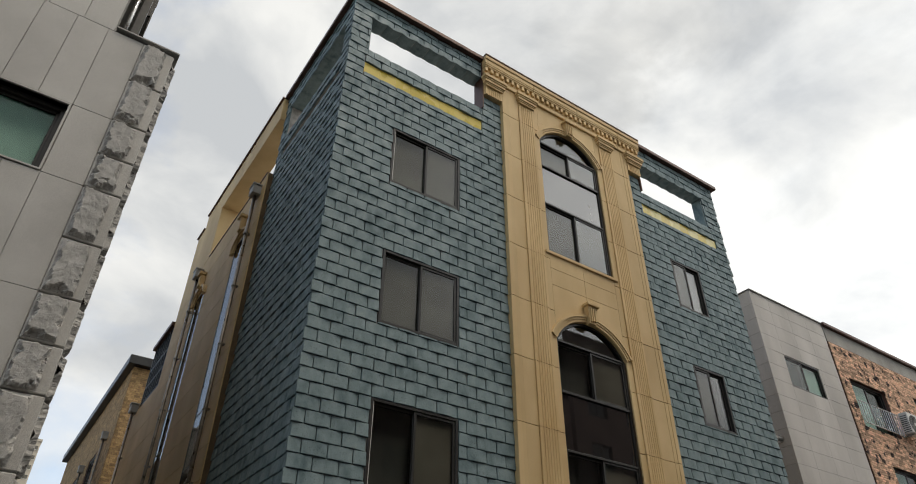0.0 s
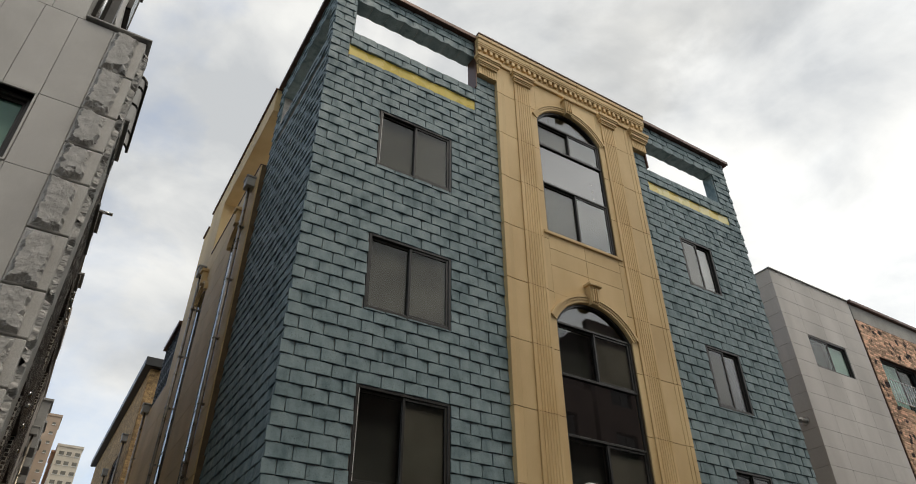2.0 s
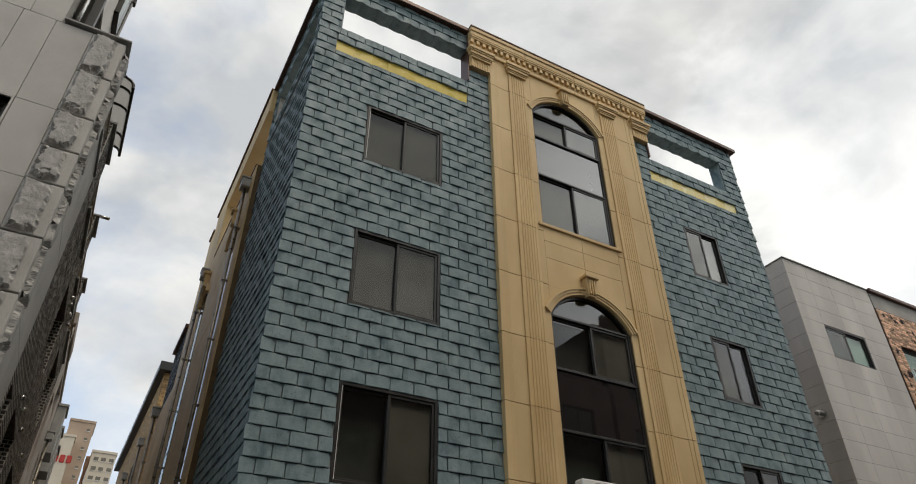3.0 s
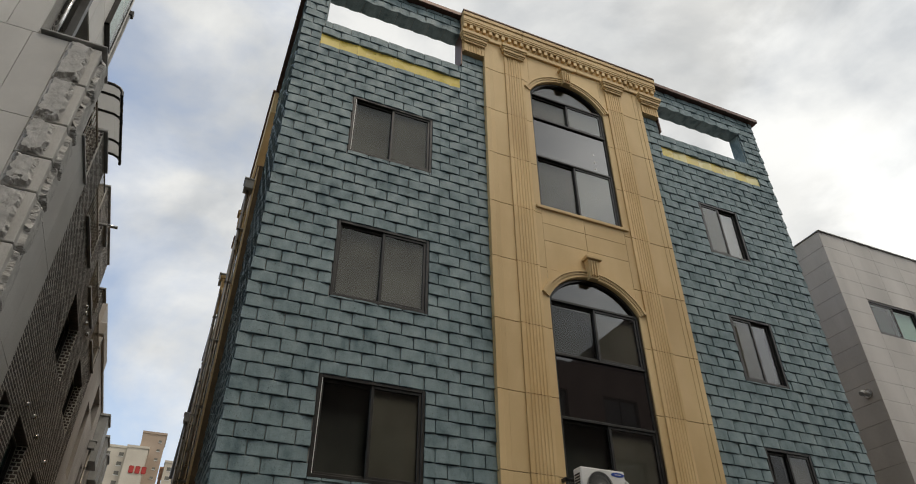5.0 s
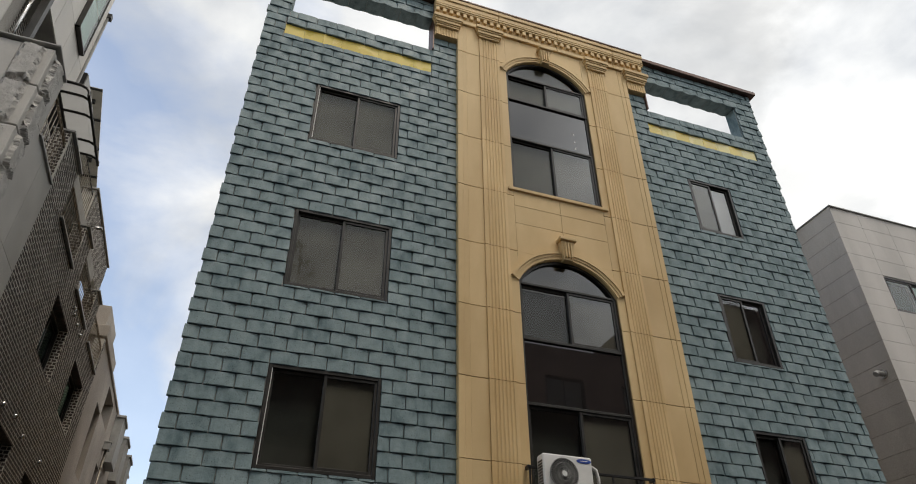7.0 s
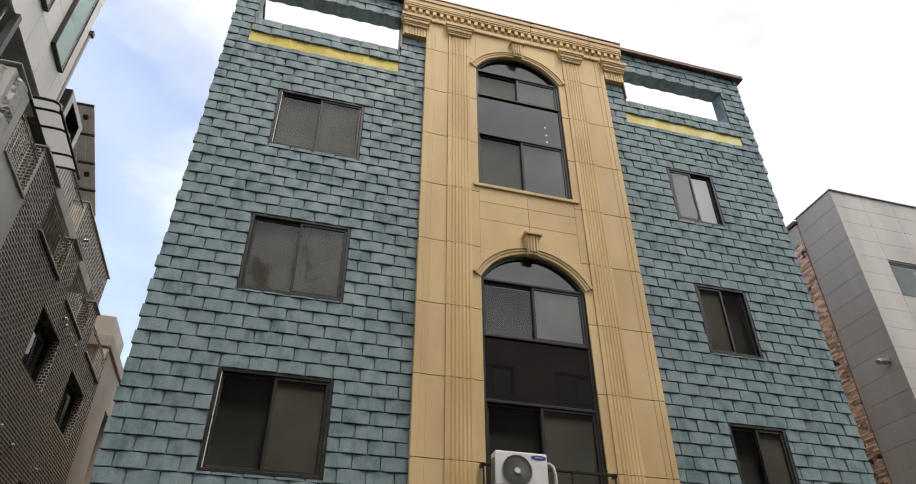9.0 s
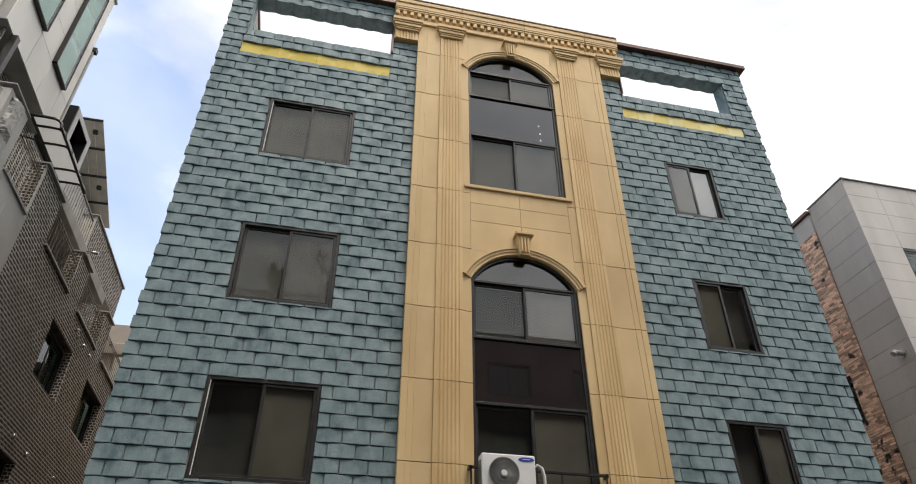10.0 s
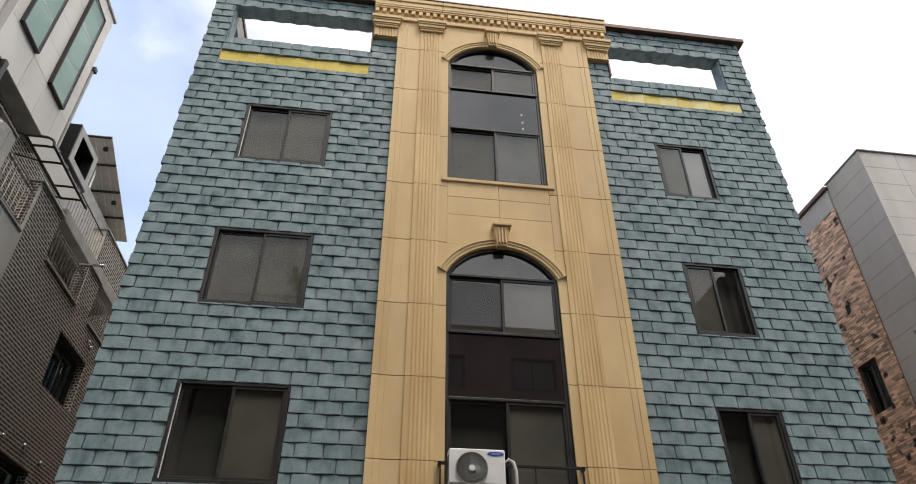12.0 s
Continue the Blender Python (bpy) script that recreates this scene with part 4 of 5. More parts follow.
for a, b in ARCHES:
    c, h = (a + b) / 2, (b - a) / 2
    for r0, r1, out in ((h - 0.02, h + 0.07, 0.05), (h + 0.07, h + 0.16, 0.09)):
        bm = bmesh.new()
        rows = []
        for i in range(17):
            t = math.pi * i / 16
            pts = [(c + r * math.cos(t), 11.75 - 0.22 + 0.75 * r * math.sin(t), d) for r, d in ((r0, -0.01), (r0, out), (r1, out), (r1, -0.01))]
            rows.append([bm.verts.new(SIDE_B @ Vector(p)) for p in pts])
        for r, s in zip(rows, rows[1:]):
            for k in range(4):
                bm.faces.new((r[k], r[(k + 1) % 4], s[(k + 1) % 4], s[k]))
        bm.faces.new(rows[0]), bm.faces.new(rows[-1])
        part("side_archivolt", bm, BEIGE, side_stone)
    part("side_keystone", boxes(SIDE_B, ((c - 0.1, 11.95, 0), (c + 0.1, 12.35, 0.15)), ((c - 0.14, 12.35, 0), (c + 0.14, 12.45, 0.2)), bevel=0.015), BEIGE, side_stone)
    frame_bm = boxes(SIDE_B, ((a, 3.0, -0.10), (a + 0.04, 11.75, -0.004)), ((b - 0.04, 3.0, -0.10), (b, 11.75, -0.004)), *(((a + 0.04, v, -0.10), (b - 0.04, v + 0.04, -0.008)) for v in (3.0, 5.9, 7.1, 11.71)))
    win = part("side_window", frame_bm, FRAME, house, "tall narrow arched stair window")
    glazing(win, SIDE_B, a + 0.04, b - 0.04, 3.04, 11.71, -0.012, GLASS)
    part("backing", boxes(SIDE_B, ((a, 3.0, -0.2), (b, 11.75, -0.19))), BLIND, win)
# beam and post of the roof frame over the beige wall
part("roof_beam", boxes(Matrix.Identity(4), ((SB, 13.73, 15.12), (4.10, 18.5, 15.93)), bevel=0.01), BEIGE, house, "beige stone roof beam")
part("roof_post", boxes(Matrix.Identity(4), ((SB, 18.5, BEIGE_TOP), (4.10, 20.4, 15.93)), bevel=0.01), BEIGE, house, "beige stone roof post")
part("roof_post", boxes(Matrix.Identity(4), ((SB, 20.4, BEIGE_TOP), (4.10, 21.2, 15.40)), bevel=0.01), BEIGE, house, "beige stone roof post")
part("beam_cap", boxes(Matrix.Identity(4), ((SB - 0.05, 13.73, 15.932), (4.14, 20.42, 15.98)), ((SB - 0.05, 20.44, 15.402), (4.14, 21.24, 15.45)), bevel=0.004), COPPER, house, "brown metal coping")
part("wall_cap", boxes(Matrix.Identity(4), ((SB - 0.02, 13.74, BEIGE_TOP + 0.002), (4.05, 18.48, BEIGE_TOP + 0.04)), bevel=0.004), COPPER, house)
# lower rear block with its glazed terrace screen
rear = part("rear_wall", boxes(Matrix.Identity(4), ((SB + 0.03, 21.2, 0), (4.1, 24.3, 9.95))), JOINT, house)
panel_field(Matrix.Translation((0.03, 0, 0)) @ SIDE_B, [-24.3, -22.8, -21.2], [0.5 + 0.7 * i for i in range(13)] + [9.95], [], rear, BEIGE, thick=0.03, gap=0.012)
screen = thing("terrace_screen", (SB, 22.3, 9.95), "black framed terrace screen under a brown cap", "screen")
part("cap", boxes(Matrix.Identity(4), ((SB - 0.1, 21.2, 12.0), (4.3, 23.5, 12.14)), bevel=0.006), COPPER, screen, "brown metal cap")
for i in range(8):
    y = 21.25 + 2.2 * i / 7
    part("mullion", boxes(Matrix.Identity(4), ((SB, y - 0.025, 9.95), (SB + 0.06, y + 0.025, 12.0)), bevel=0.004), BLACK, screen)
for z in (9.98, 10.6, 11.2):
    part("rail", boxes(Matrix.Identity(4), ((SB + 0.005, 21.2, z), (SB + 0.055, 23.5, z + 0.05)), bevel=0.004), BLACK, screen)
glazing(screen, SIDE_B, -23.5, -21.2, 9.97, 12.0, -0.028, GLASS_DARK)

downpipe(SB - 0.10, 14.15, 0.1, 12.62, -1)
downpipe(SB - 0.10, 18.9, 0.1, 12.55, -1)
downpipe(SB - 0.10, 23.9, 0.1, 9.9, -1)

# ---- grey stone house on the other side of the alley ----
LF = plane_at((0, 9.45, 0), (1, 0, 0))
LS = plane_at((0.40, 0, 0), (0, 1, 0))
stone = thing("stone_house", (-3, 12, 0), "grey granite house with rock-faced corner stones and brick side", "building")
LW = (-3.2, -0.74, 8.03, 9.32)
TERRACE = 11.28
front = part("front_wall", pierced(LF, -9.0, 0.36, 0, TERRACE - 0.06, [LW, (-9.0, -5.5, 8.03, 9.32)], 0.0, -0.35), CONCRETE, stone, "front of grey granite panels")
part("upper_front_wall", pierced(LF, -9.0, -0.62, TERRACE - 0.06, 18.3, [(-5.0, -2.5, 14.1, 16.6)], 0.0, -0.35), CONCRETE, stone)
ROWS_L = [0.8, 2.6, 4.4, 6.21, 7.99, 9.35, 11.19]
panel_field(LF, [-4.2, -3.7, -3.2, -2.7, -2.2, -1.68, -1.18, -0.70, -0.14], ROWS_L, [LW], front, GRANITE, thick=0.03, gap=0.008)
panel_field(LF, [-4.2, -3.7, -3.2, -2.7, -2.2, -1.62, -1.1, -0.62], [11.19, 13.0, 14.8, 16.6, 18.3], [(-5.0, -2.5, 14.1, 16.6)], front, GRANITE, thick=0.03, gap=0.008)
sliding_window(stone, LF, LW[0], LW[1], LW[2], LW[3], n0=-0.10, front="left", backings=(BLIND_PALE, WHITE), glass=GLASS_GREEN, bar=0.07, label="dark framed window with green glass")
part("window_sill", boxes(LF, ((LW[0], LW[2] - 0.03, -0.1), (LW[1] + 0.02, LW[2] - 0.001, 0.05)), bevel=0.004), GRANITE, stone)
part("window_lining", boxes(LF, ((LW[1] - 0.001, LW[2], -0.12), (LW[1] + 0.03, LW[3], 0.034)), ((LW[0], LW[3], -0.12), (LW[1] + 0.03, LW[3] + 0.03, 0.034)), bevel=0.003), GRANITE, stone)


def rock_block(z0, z1, seed):
    """A corner stone: smooth margins with a rough broken face to the street and to the alley."""
    I = Matrix.Identity(4)
    block = part("quoin", boxes(I, ((-0.135, 9.405, z0 + 0.012), (0.385, 9.98, z1 - 0.012)), bevel=0.012), GRANITE, stone, "rock-faced granite corner stone")
    for m, u0, u1 in ((plane_at((0, 9.405, 0), (1, 0, 0)), -0.115, 0.265), (plane_at((0.385, 0, 0), (0, 1, 0)), 9.53, 9.96)):
        cols, rows = 30, 44
        bm = bmesh.new()
        grid = []
        for j in range(rows + 1):
            line = []
            for i in range(cols + 1):
                s, t = i / cols, j / rows
                u, v = u0 + (u1 - u0) * s, z0 + 0.03 + (z1 - z0 - 0.06) * t
                p = Vector((u * 5.0, v * 5.0, seed * 3.7))
                rim = min(u - u0, u1 - u, (v - z0 - 0.03) * 0.62, (z1 - 0.03 - v) * 1.3)
                broken = rim + 0.055 * noise.fractal(p * 1.3, 0.9, 2.1, 4) - 0.012
                shelf = min(max(broken / 0.038, 0.0), 1.0)
                rough = noise.fractal(p * 2.2, 0.7, 2.2, 5)
                facet = noise.cell(p * 2.4 + Vector((noise.noise(p * 3), noise.noise(p * 3 + Vector((9, 9, 9))), 0)) * 0.5)
                d = shelf * (0.088 + 0.006 * rough) + (1 - shelf) * min(max(rim, 0.0) / 0.05, 1.0) * (0.028 + 0.022 * facet + 0.015 * rough) - 0.002
                line.append(bm.verts.new(m @ Vector((u, v, max(d, -0.002)))))
            grid.append(line)
        for j in range(rows):
            for i in range(cols):
                bm.faces.new((grid[j][i], grid[j][i + 1], grid[j + 1][i + 1], grid[j + 1][i]))
        part("rock_face", bm, ROCK, block, "rough split face")


QUOINS = [3.05, 3.95, 4.87, 5.52, 6.20, 7.08, 7.99, 8.64, 9.35, 10.27, 11.19]
for i, (a, b) in enumerate(zip(QUOINS, QUOINS[1:])):
    rock_block(a, b, i + 1)
part("lower_corner", boxes(Matrix.Identity(4), ((-0.135, 9.41, 0), (0.385, 9.98, 3.05))), GRANITE, stone)
part("ledge", boxes(Matrix.Identity(4), ((-0.60, 9.36, TERRACE - 0.035), (0.45, 9.80, TERRACE)), ((0.05, 9.80, TERRACE - 0.035), (0.45, 10.25, TERRACE)), bevel=0.005), GREY_BOX, stone, "thin metal coping on the terrace wall")

# alley side: granite strip, then dark brick with deep windows and terrace notches
SWIN = [(14.87, 16.78, 7.95, 9.28), (18.45, 20.4, 7.92, 9.3), (13.95, 15.8, 4.85, 6.2), (17.5, 19.4, 4.8, 6.15), (12.2, 12.9, 4.8, 6.0)]
NOTCH = [(10.25, 11.68, 9.98, 11.4), (12.98, 15.08, 10.14, 11.4), (16.0, 18.25, 10.14, 11.4), (19.0, 21.3, 10.14, 11.4)]
BRICK_Y = 11.78
side = part("side_wall", pierced(LS, 9.99, 21.5, 0, TERRACE, SWIN + NOTCH, -0.012, -0.30), PALE_JOINT, stone, "dark brick side wall with pale joints")
panel_field(Matrix.Translation((-0.012, 0, 0)) @ LS, [9.99, 10.9, BRICK_Y], [0.8, 2.6, 4.4, 6.2, 8.0, 9.98], NOTCH, side, GRANITE, thick=0.022, gap=0.008)
panel_field(Matrix.Translation((-0.012, 0, 0)) @ LS, [9.99, 10.25], [9.98, TERRACE - 0.06], [], side, GRANITE, thick=0.022, gap=0.008)
brick_field("brick", Matrix.Translation((-0.012, 0, 0)) @ LS, BRICK_Y, 21.5, 2.0, TERRACE - 0.02, SWIN + NOTCH, side, DARK_BRICK, size=(0.197, 0.056), joint=0.026, proud=0.002, single=(13.0, 14.6, 6.6, 9.2), seed=5)
for h in SWIN:
    u0, u1, v0, v1 = h
    sliding_window(stone, LS, u0, u1, v0, v1, n0=-0.2, front="left", backings=(ROOM_DARK, ROOM_DARK), glass=GLASS_GREEN, bar=0.06, label="deep-set dark window with greenish glass")
    J = plane_at((0, u1 - 0.004, 0), (1, 0, 0))
    rv = part("brick_reveal", boxes(Matrix.Identity(4), ((0.20, u1 - 0.004, v0), (0.386, u1 + 0.02, v1))), PALE_JOINT, stone)
    brick_field("brick", J, 0.21, 0.384, v0, v1, [], rv, DARK_BRICK, size=(0.09, 0.058), joint=0.021, proud=0.004, seed=8)
    part("brick_lintel", boxes(LS, *(((u0 + 0.08 * k + 0.006, v1 - 0.012, -0.19), (u0 + 0.08 * k + 0.074, v1 + 0.004, 0.004)) for k in range(int((u1 - u0) / 0.08)))), DARK_BRICK, stone)
for h in NOTCH:
    railing(stone, LS, h[0] + 0.02, h[1] - 0.02, h[2] + 0.12, 11.02, -0.06, pitch=0.165, mat=PIPE, bar=0.011, name="terrace_railing", mid=True)
    part("notch_sill", boxes(LS, ((h[0], h[2] - 0.05, -0.32), (h[1], h[2], 0.05)), bevel=0.004), GREY_BOX, stone)
for a, b in ((11.68, 12.98), (15.08, 16.0), (18.25, 19.0)):
    part("pier_cap", boxes(LS, ((a - 0.04, TERRACE, -0.36), (b + 0.04, TERRACE + 0.05, 0.06)), bevel=0.006), GREY_BOX, stone, "metal cap on the brick pier")
    rv = part("pier_return", boxes(Matrix.Identity(4), ((0.10, a - 0.006, 10.14), (0.386, a - 0.0005, TERRACE - 0.002))), PALE_JOINT, stone)
    brick_field("brick", plane_at((0, a - 0.006, 0), (1, 0, 0)), 0.11, 0.384, 10.14, TERRACE - 0.01, [], rv, DARK_BRICK, size=(0.12, 0.058), joint=0.021, proud=0.004, seed=9)

# upper storey set back over the terrace
inner = part("terrace_wall", boxes(Matrix.Identity(4), ((-8.5, 9.95, 9.0), (-0.87, 21.4, 13.1))), PALE_JOINT, stone)
brick_field("brick", plane_at((-0.87, 0, 0), (0, 1, 0)), 9.95, 21.4, 10.2, 13.1, [], inner, DARK_BRICK, size=(0.197, 0.056), joint=0.026, proud=0.002, seed=6)
part("terrace_floor", boxes(Matrix.Identity(4), ((-0.87, 9.8, 9.7), (0.10, 21.4, 9.85))), CONCRETE, stone)
US = plane_at((-0.40, 0, 0), (0, 1, 0))
UW = [(9.75, 10.66, 14.2, 17.3), (11.5, 12.38, 14.15, 17.7)]
upper = part("upper_storey", boxes(Matrix.Identity(4), ((-8.5, 9.47, 13.1), (-0.42, 12.87, 18.3))), CONCRETE, stone, "pale granite upper storey overhanging the terrace")
part("soffit", boxes(Matrix.Identity(4), ((-0.87, 9.47, 13.07), (-0.42, 12.87, 13.098))), GREY_BOX, stone)
panel_field(Matrix.Translation((-0.02, 0, 0)) @ US, [9.46, 10.66, 11.5, 12.38, 12.88], [13.08, 14.15, 15.05, 16.0, 16.95, 17.7, 18.3], [], upper, GRANITE_UPPER, thick=0.025, gap=0.010)
for u0, u1, v0, v1 in UW:
    win = part("projecting_window", boxes(US, ((u0, v0, 0), (u0 + 0.03, v1, 0.11)), ((u1 - 0.03, v0, 0), (u1, v1, 0.11)), ((u0, v1 - 0.03, 0), (u1, v1, 0.11)), ((u0, v0, 0), (u1, v0 + 0.04, 0.11)), bevel=0.004), FRAME, stone, "slim black-edged window with pale green glass")
    step = (v1 - v0) / 3
    for k in range(3):
        glazing(win, US, u0 + 0.03, u1 - 0.03, v0 + 0.04 + k * step, v0 + step * (k + 1) - 0.01, 0.095, GLASS_TEAL)
    part("backing", boxes(US, ((u0 + 0.03, v0 + 0.04, 0.02), (u1 - 0.03, v1 - 0.03, 0.035))), WHITE, win)
part("roof_edge", boxes(Matrix.Identity(4), ((-8.6, 9.40, 18.3), (-0.34, 12.95, 18.38)), bevel=0.006), GREY_BOX, stone)
gutter = thing("gutter_pipe", (-0.34, 12.93, 13.3), "dark grey gutter pipe on the granite edge", "pipe")
part("pipe", boxes(Matrix.Identity(4), ((-0.42, 12.89, 12.9), (-0.35, 12.96, 16.2)), bevel=0.008), GREY_BOX, gutter)
part("elbow", boxes(Matrix.Identity(4), ((-0.45, 12.87, 16.2), (-0.30, 13.02, 16.36)), bevel=0.01), BLACK, gutter)
part("terrace_pole", tube(bmesh.new(), [(-0.50, 9.72, 11.2), (-0.50, 9.72, 13.1)], 0.035, 12), STEEL, stone, "polished steel pole", smooth=True)
part("terrace_post", boxes(Matrix.Identity(4), ((-0.43, 9.86, 11.2), (-0.29, 10.0, 13.08)), bevel=0.006), FRAME, stone, "dark metal post")


# curved canopy over the terrace
def canopy():
    ob = thing("canopy", (0.1, 12.5, 12.0), "curved milky canopy with a black frame over the terrace", "awning")
    prof = [(-0.16, 12.28), (0.14, 12.28), (0.32, 12.265), (0.44, 12.21), (0.50, 12.13), (0.52, 12.02)]
    ys = [11.30, 11.62, 12.18, 13.05, 13.55]
    for a, b in zip(ys, ys[1:]):
        bm = bmesh.new()
        rows = [[bm.verts.new((x, y, z)) for x, z in prof] for y in (a + 0.004, b - 0.004)]
        for r, s in ((rows[0], rows[1]),):
            for k in range(len(prof) - 1):
                bm.faces.new((r[k], r[k + 1], s[k + 1], s[k]))
        part("sheet", bm, CANOPY, ob)
    for y in ys:
        part("rib", tube(bmesh.new(), [(x, y, z - 0.01) for x, z in prof], 0.032, 8), BLACK, ob)
    part("edge_rail", tube(bmesh.new(), [(0.52, ys[0], 12.02), (0.52, ys[-1], 12.02)], 0.03, 8), BLACK, ob)
    part("wall_rail", tube(bmesh.new(), [(-0.16, ys[0], 12.28), (-0.16, ys[-1], 12.28)], 0.035, 8), BLACK, ob)
    for y in (ys[0], ys[2], ys[-1]):
        part("strut", tube(bmesh.new(), [(-0.16, y, 12.28), (-0.86, y, 12.45)], 0.02, 8), BLACK, ob)


canopy()

# terrace slab, brick parapet, box window and solar panels further back
part("terrace_slab", boxes(Matrix.Identity(4), ((-0.85, 13.7, 11.75), (0.05, 18.7, 12.08)), bevel=0.01), CONCRETE, stone, "concrete slab edge")
par = part("roof_parapet", boxes(Matrix.Identity(4), ((-0.35, 16.2, 12.09), (-0.012, 20.2, 13.2))), PALE_JOINT, stone)
brick_field("brick", plane_at((-0.012, 0, 0), (0, 1, 0)), 16.2, 20.2, 12.1, 13.19, [], par, DARK_BRICK, size=(0.197, 0.056), joint=0.026, proud=0.002, seed=14)
part("parapet_cap", boxes(Matrix.Identity(4), ((-0.40, 16.15, 13.2), (0.04, 20.25, 13.25)), bevel=0.006), GREY_BOX, stone)
fence = thing("roof_fence", (-0.1, 15, 12.08), "thin metal balusters on the terrace slab", "railing")
for i in range(16):
    y = 13.8 + 2.3 * i / 15
    part("baluster", tube(bmesh.new(), [(-0.05, y, 12.08), (-0.05, y, 12.95)], 0.011, 6), PIPE, fence)
part("rail", tube(bmesh.new(), [(-0.05, 13.8, 12.95), (-0.05, 16.1, 12.95)], 0.02, 8), BLACK, fence)
rear_vol = part("rear_storey", boxes(Matrix.Identity(4), ((-8.5, 12.9, 13.12), (-1.3, 20.5, 15.2))), GREY_BOX, stone)
dorm = thing("box_window", (-0.9, 14.6, 13.85), "black metal box window on the upper storey", "window")
DW = plane_at((-0.6, 0, 0), (0, 1, 0))
part("casing", pierced(DW, 13.9, 15.35, 13.85, 15.12, [(14.12, 15.13, 14.06, 14.92)], 0.0, -0.75), BLACK, dorm, "black sheet-metal casing")
part("trim", pierced(DW, 13.93, 15.32, 13.88, 15.09, [(14.14, 15.11, 14.08, 14.90)], 0.02, 0.001), GREY_BOX, dorm, "grey face trim")
glazing(dorm, DW, 14.12, 15.13, 14.06, 14.92, -0.29, GLASS_DARK)
part("backing", boxes(DW, ((14.12, 14.06, -0.5), (15.13, 14.92, -0.45))), BLACK, dorm)
array = thing("solar_panels", (-2, 18, 15.2), "row of tilted solar panels seen from below", "solar panel")
for k in range(4):
    y0, y1 = 16.1 + 0.88 * k, 16.1 + 0.88 * (k + 1) - 0.006
    z0, z1 = 16.7 - 0.40 * k, 16.7 - 0.40 * (k + 1) + 0.002
    for x0, x1 in ((-0.85, -1.9), (-1.95, -3.0)):
        bm = bmesh.new()
        vs = [bm.verts.new(p) for p in ((x0, y0, z0), (x1, y0, z0), (x1, y1, z1), (x0, y1, z1), (x0, y0, z0 + 0.04), (x1, y0, z0 + 0.04), (x1, y1, z1 + 0.04), (x0, y1, z1 + 0.04))]
        for f in ((0, 1, 2, 3), (4, 5, 6, 7), (0, 1, 5, 4), (1, 2, 6, 5), (2, 3, 7, 6), (3, 0, 4, 7)):
            bm.faces.new([vs[i] for i in f])
        panel = part("panel", bm, SOLAR, array)
        for c in range(1, 4):
            x = x0 + (x1 - x0) * c / 4
            part("cell_line", tube(bmesh.new(), [(x, y0 + 0.02, z0 - 0.003), (x, y1 - 0.02, z1 - 0.003)], 0.006, 5), WHITE, panel)
    part("beam", tube(bmesh.new(), [(-0.84, y0, z0 - 0.03), (-3.1, y0, z0 - 0.03)], 0.042, 6), BLACK, array)
    if k % 2 == 0:
        part("clamp", boxes(Matrix.Identity(4), ((-1.15, y0 + 0.30, z0 - 0.26), (-1.02, y0 + 0.42, z0 - 0.14)), bevel=0.01), BLACK, array)
for x in (-1.4, -2.8):
    part("support", tube(bmesh.new(), [(x, 17.0, 15.2), (x, 17.0, 16.25)], 0.035, 8), STEEL, array)
    part("support", tube(bmesh.new(), [(x, 19.2, 15.2), (x, 19.2, 15.28)], 0.035, 8), STEEL, array)

# round vent caps on the brick
for y, z in ((16.42, 9.78), (16.62, 9.70), (17.2, 9.72), (17.86, 9.74), (15.08, 6.58), (18.27, 6.59), (14.05, 6.45), (16.1, 6.5)):
    bm = bmesh.new()
    bmesh.ops.create_uvsphere(bm, u_segments=16, v_segments=8, radius=0.055, matrix=Matrix.Translation((0.43, y, z)) @ Matrix.Diagonal((0.8, 1, 1, 1)))
    tube(bm, [(0.392, y, z), (0.43, y, z)], 0.035, 12)
    part("vent_cap", bm, STEEL, stone, "small round steel vent cap", smooth=True)
cam_ob = thing("wall_lamp", (0.40, 14.5, 11.0), "short steel spotlight arm on the brick pier", "lamp")
part("arm", tube(bmesh.new(), [(0.36, 15.3, 11.45), (0.66, 15.3, 11.45)], 0.04, 10), STEEL, cam_ob, smooth=True)

# ---- further houses up the alley ----
beige = thing("cream_house", (-3, 28, 0), "cream rendered house with projecting dark windows", "building")
CS = plane_at((0.28, 0, 0), (0, 1, 0))
CW = [(23.9, 25.0, 7.9, 10.2), (25.2, 27.3, 10.3, 11.3), (27.4, 28.2, 8.2, 9.2), (30.5, 31.3, 8.2, 9.2)]
part("wall", pierced(CS, 21.7, 38, 0, 11.5, CW, 0.0, -0.35), PLASTER, beige)
part("front_wall", boxes(Matrix.Identity(4), ((-8, 21.7, 0), (-0.08, 22.0, 11.49))), PLASTER, beige)
# near-black core: the shade inside the rooms given as colour
part("core_wall", boxes(Matrix.Identity(4), ((-8, 22.01, 0), (-0.2, 38, 11.4))), ROOM_DARK, beige)
part("cornice", boxes(Matrix.Identity(4), ((-8.1, 21.55, 11.5), (0.36, 24.6, 11.9)), ((-8.1, 24.6, 11.5), (0.34, 38.1, 11.62)), bevel=0.02), PLASTER, beige, "cream concrete cornice")
part("stair_head", boxes(Matrix.Identity(4), ((-3.0, 22.2, 12.0), (0.1, 24.4, 12.9)), bevel=0.02), PLASTER, beige)
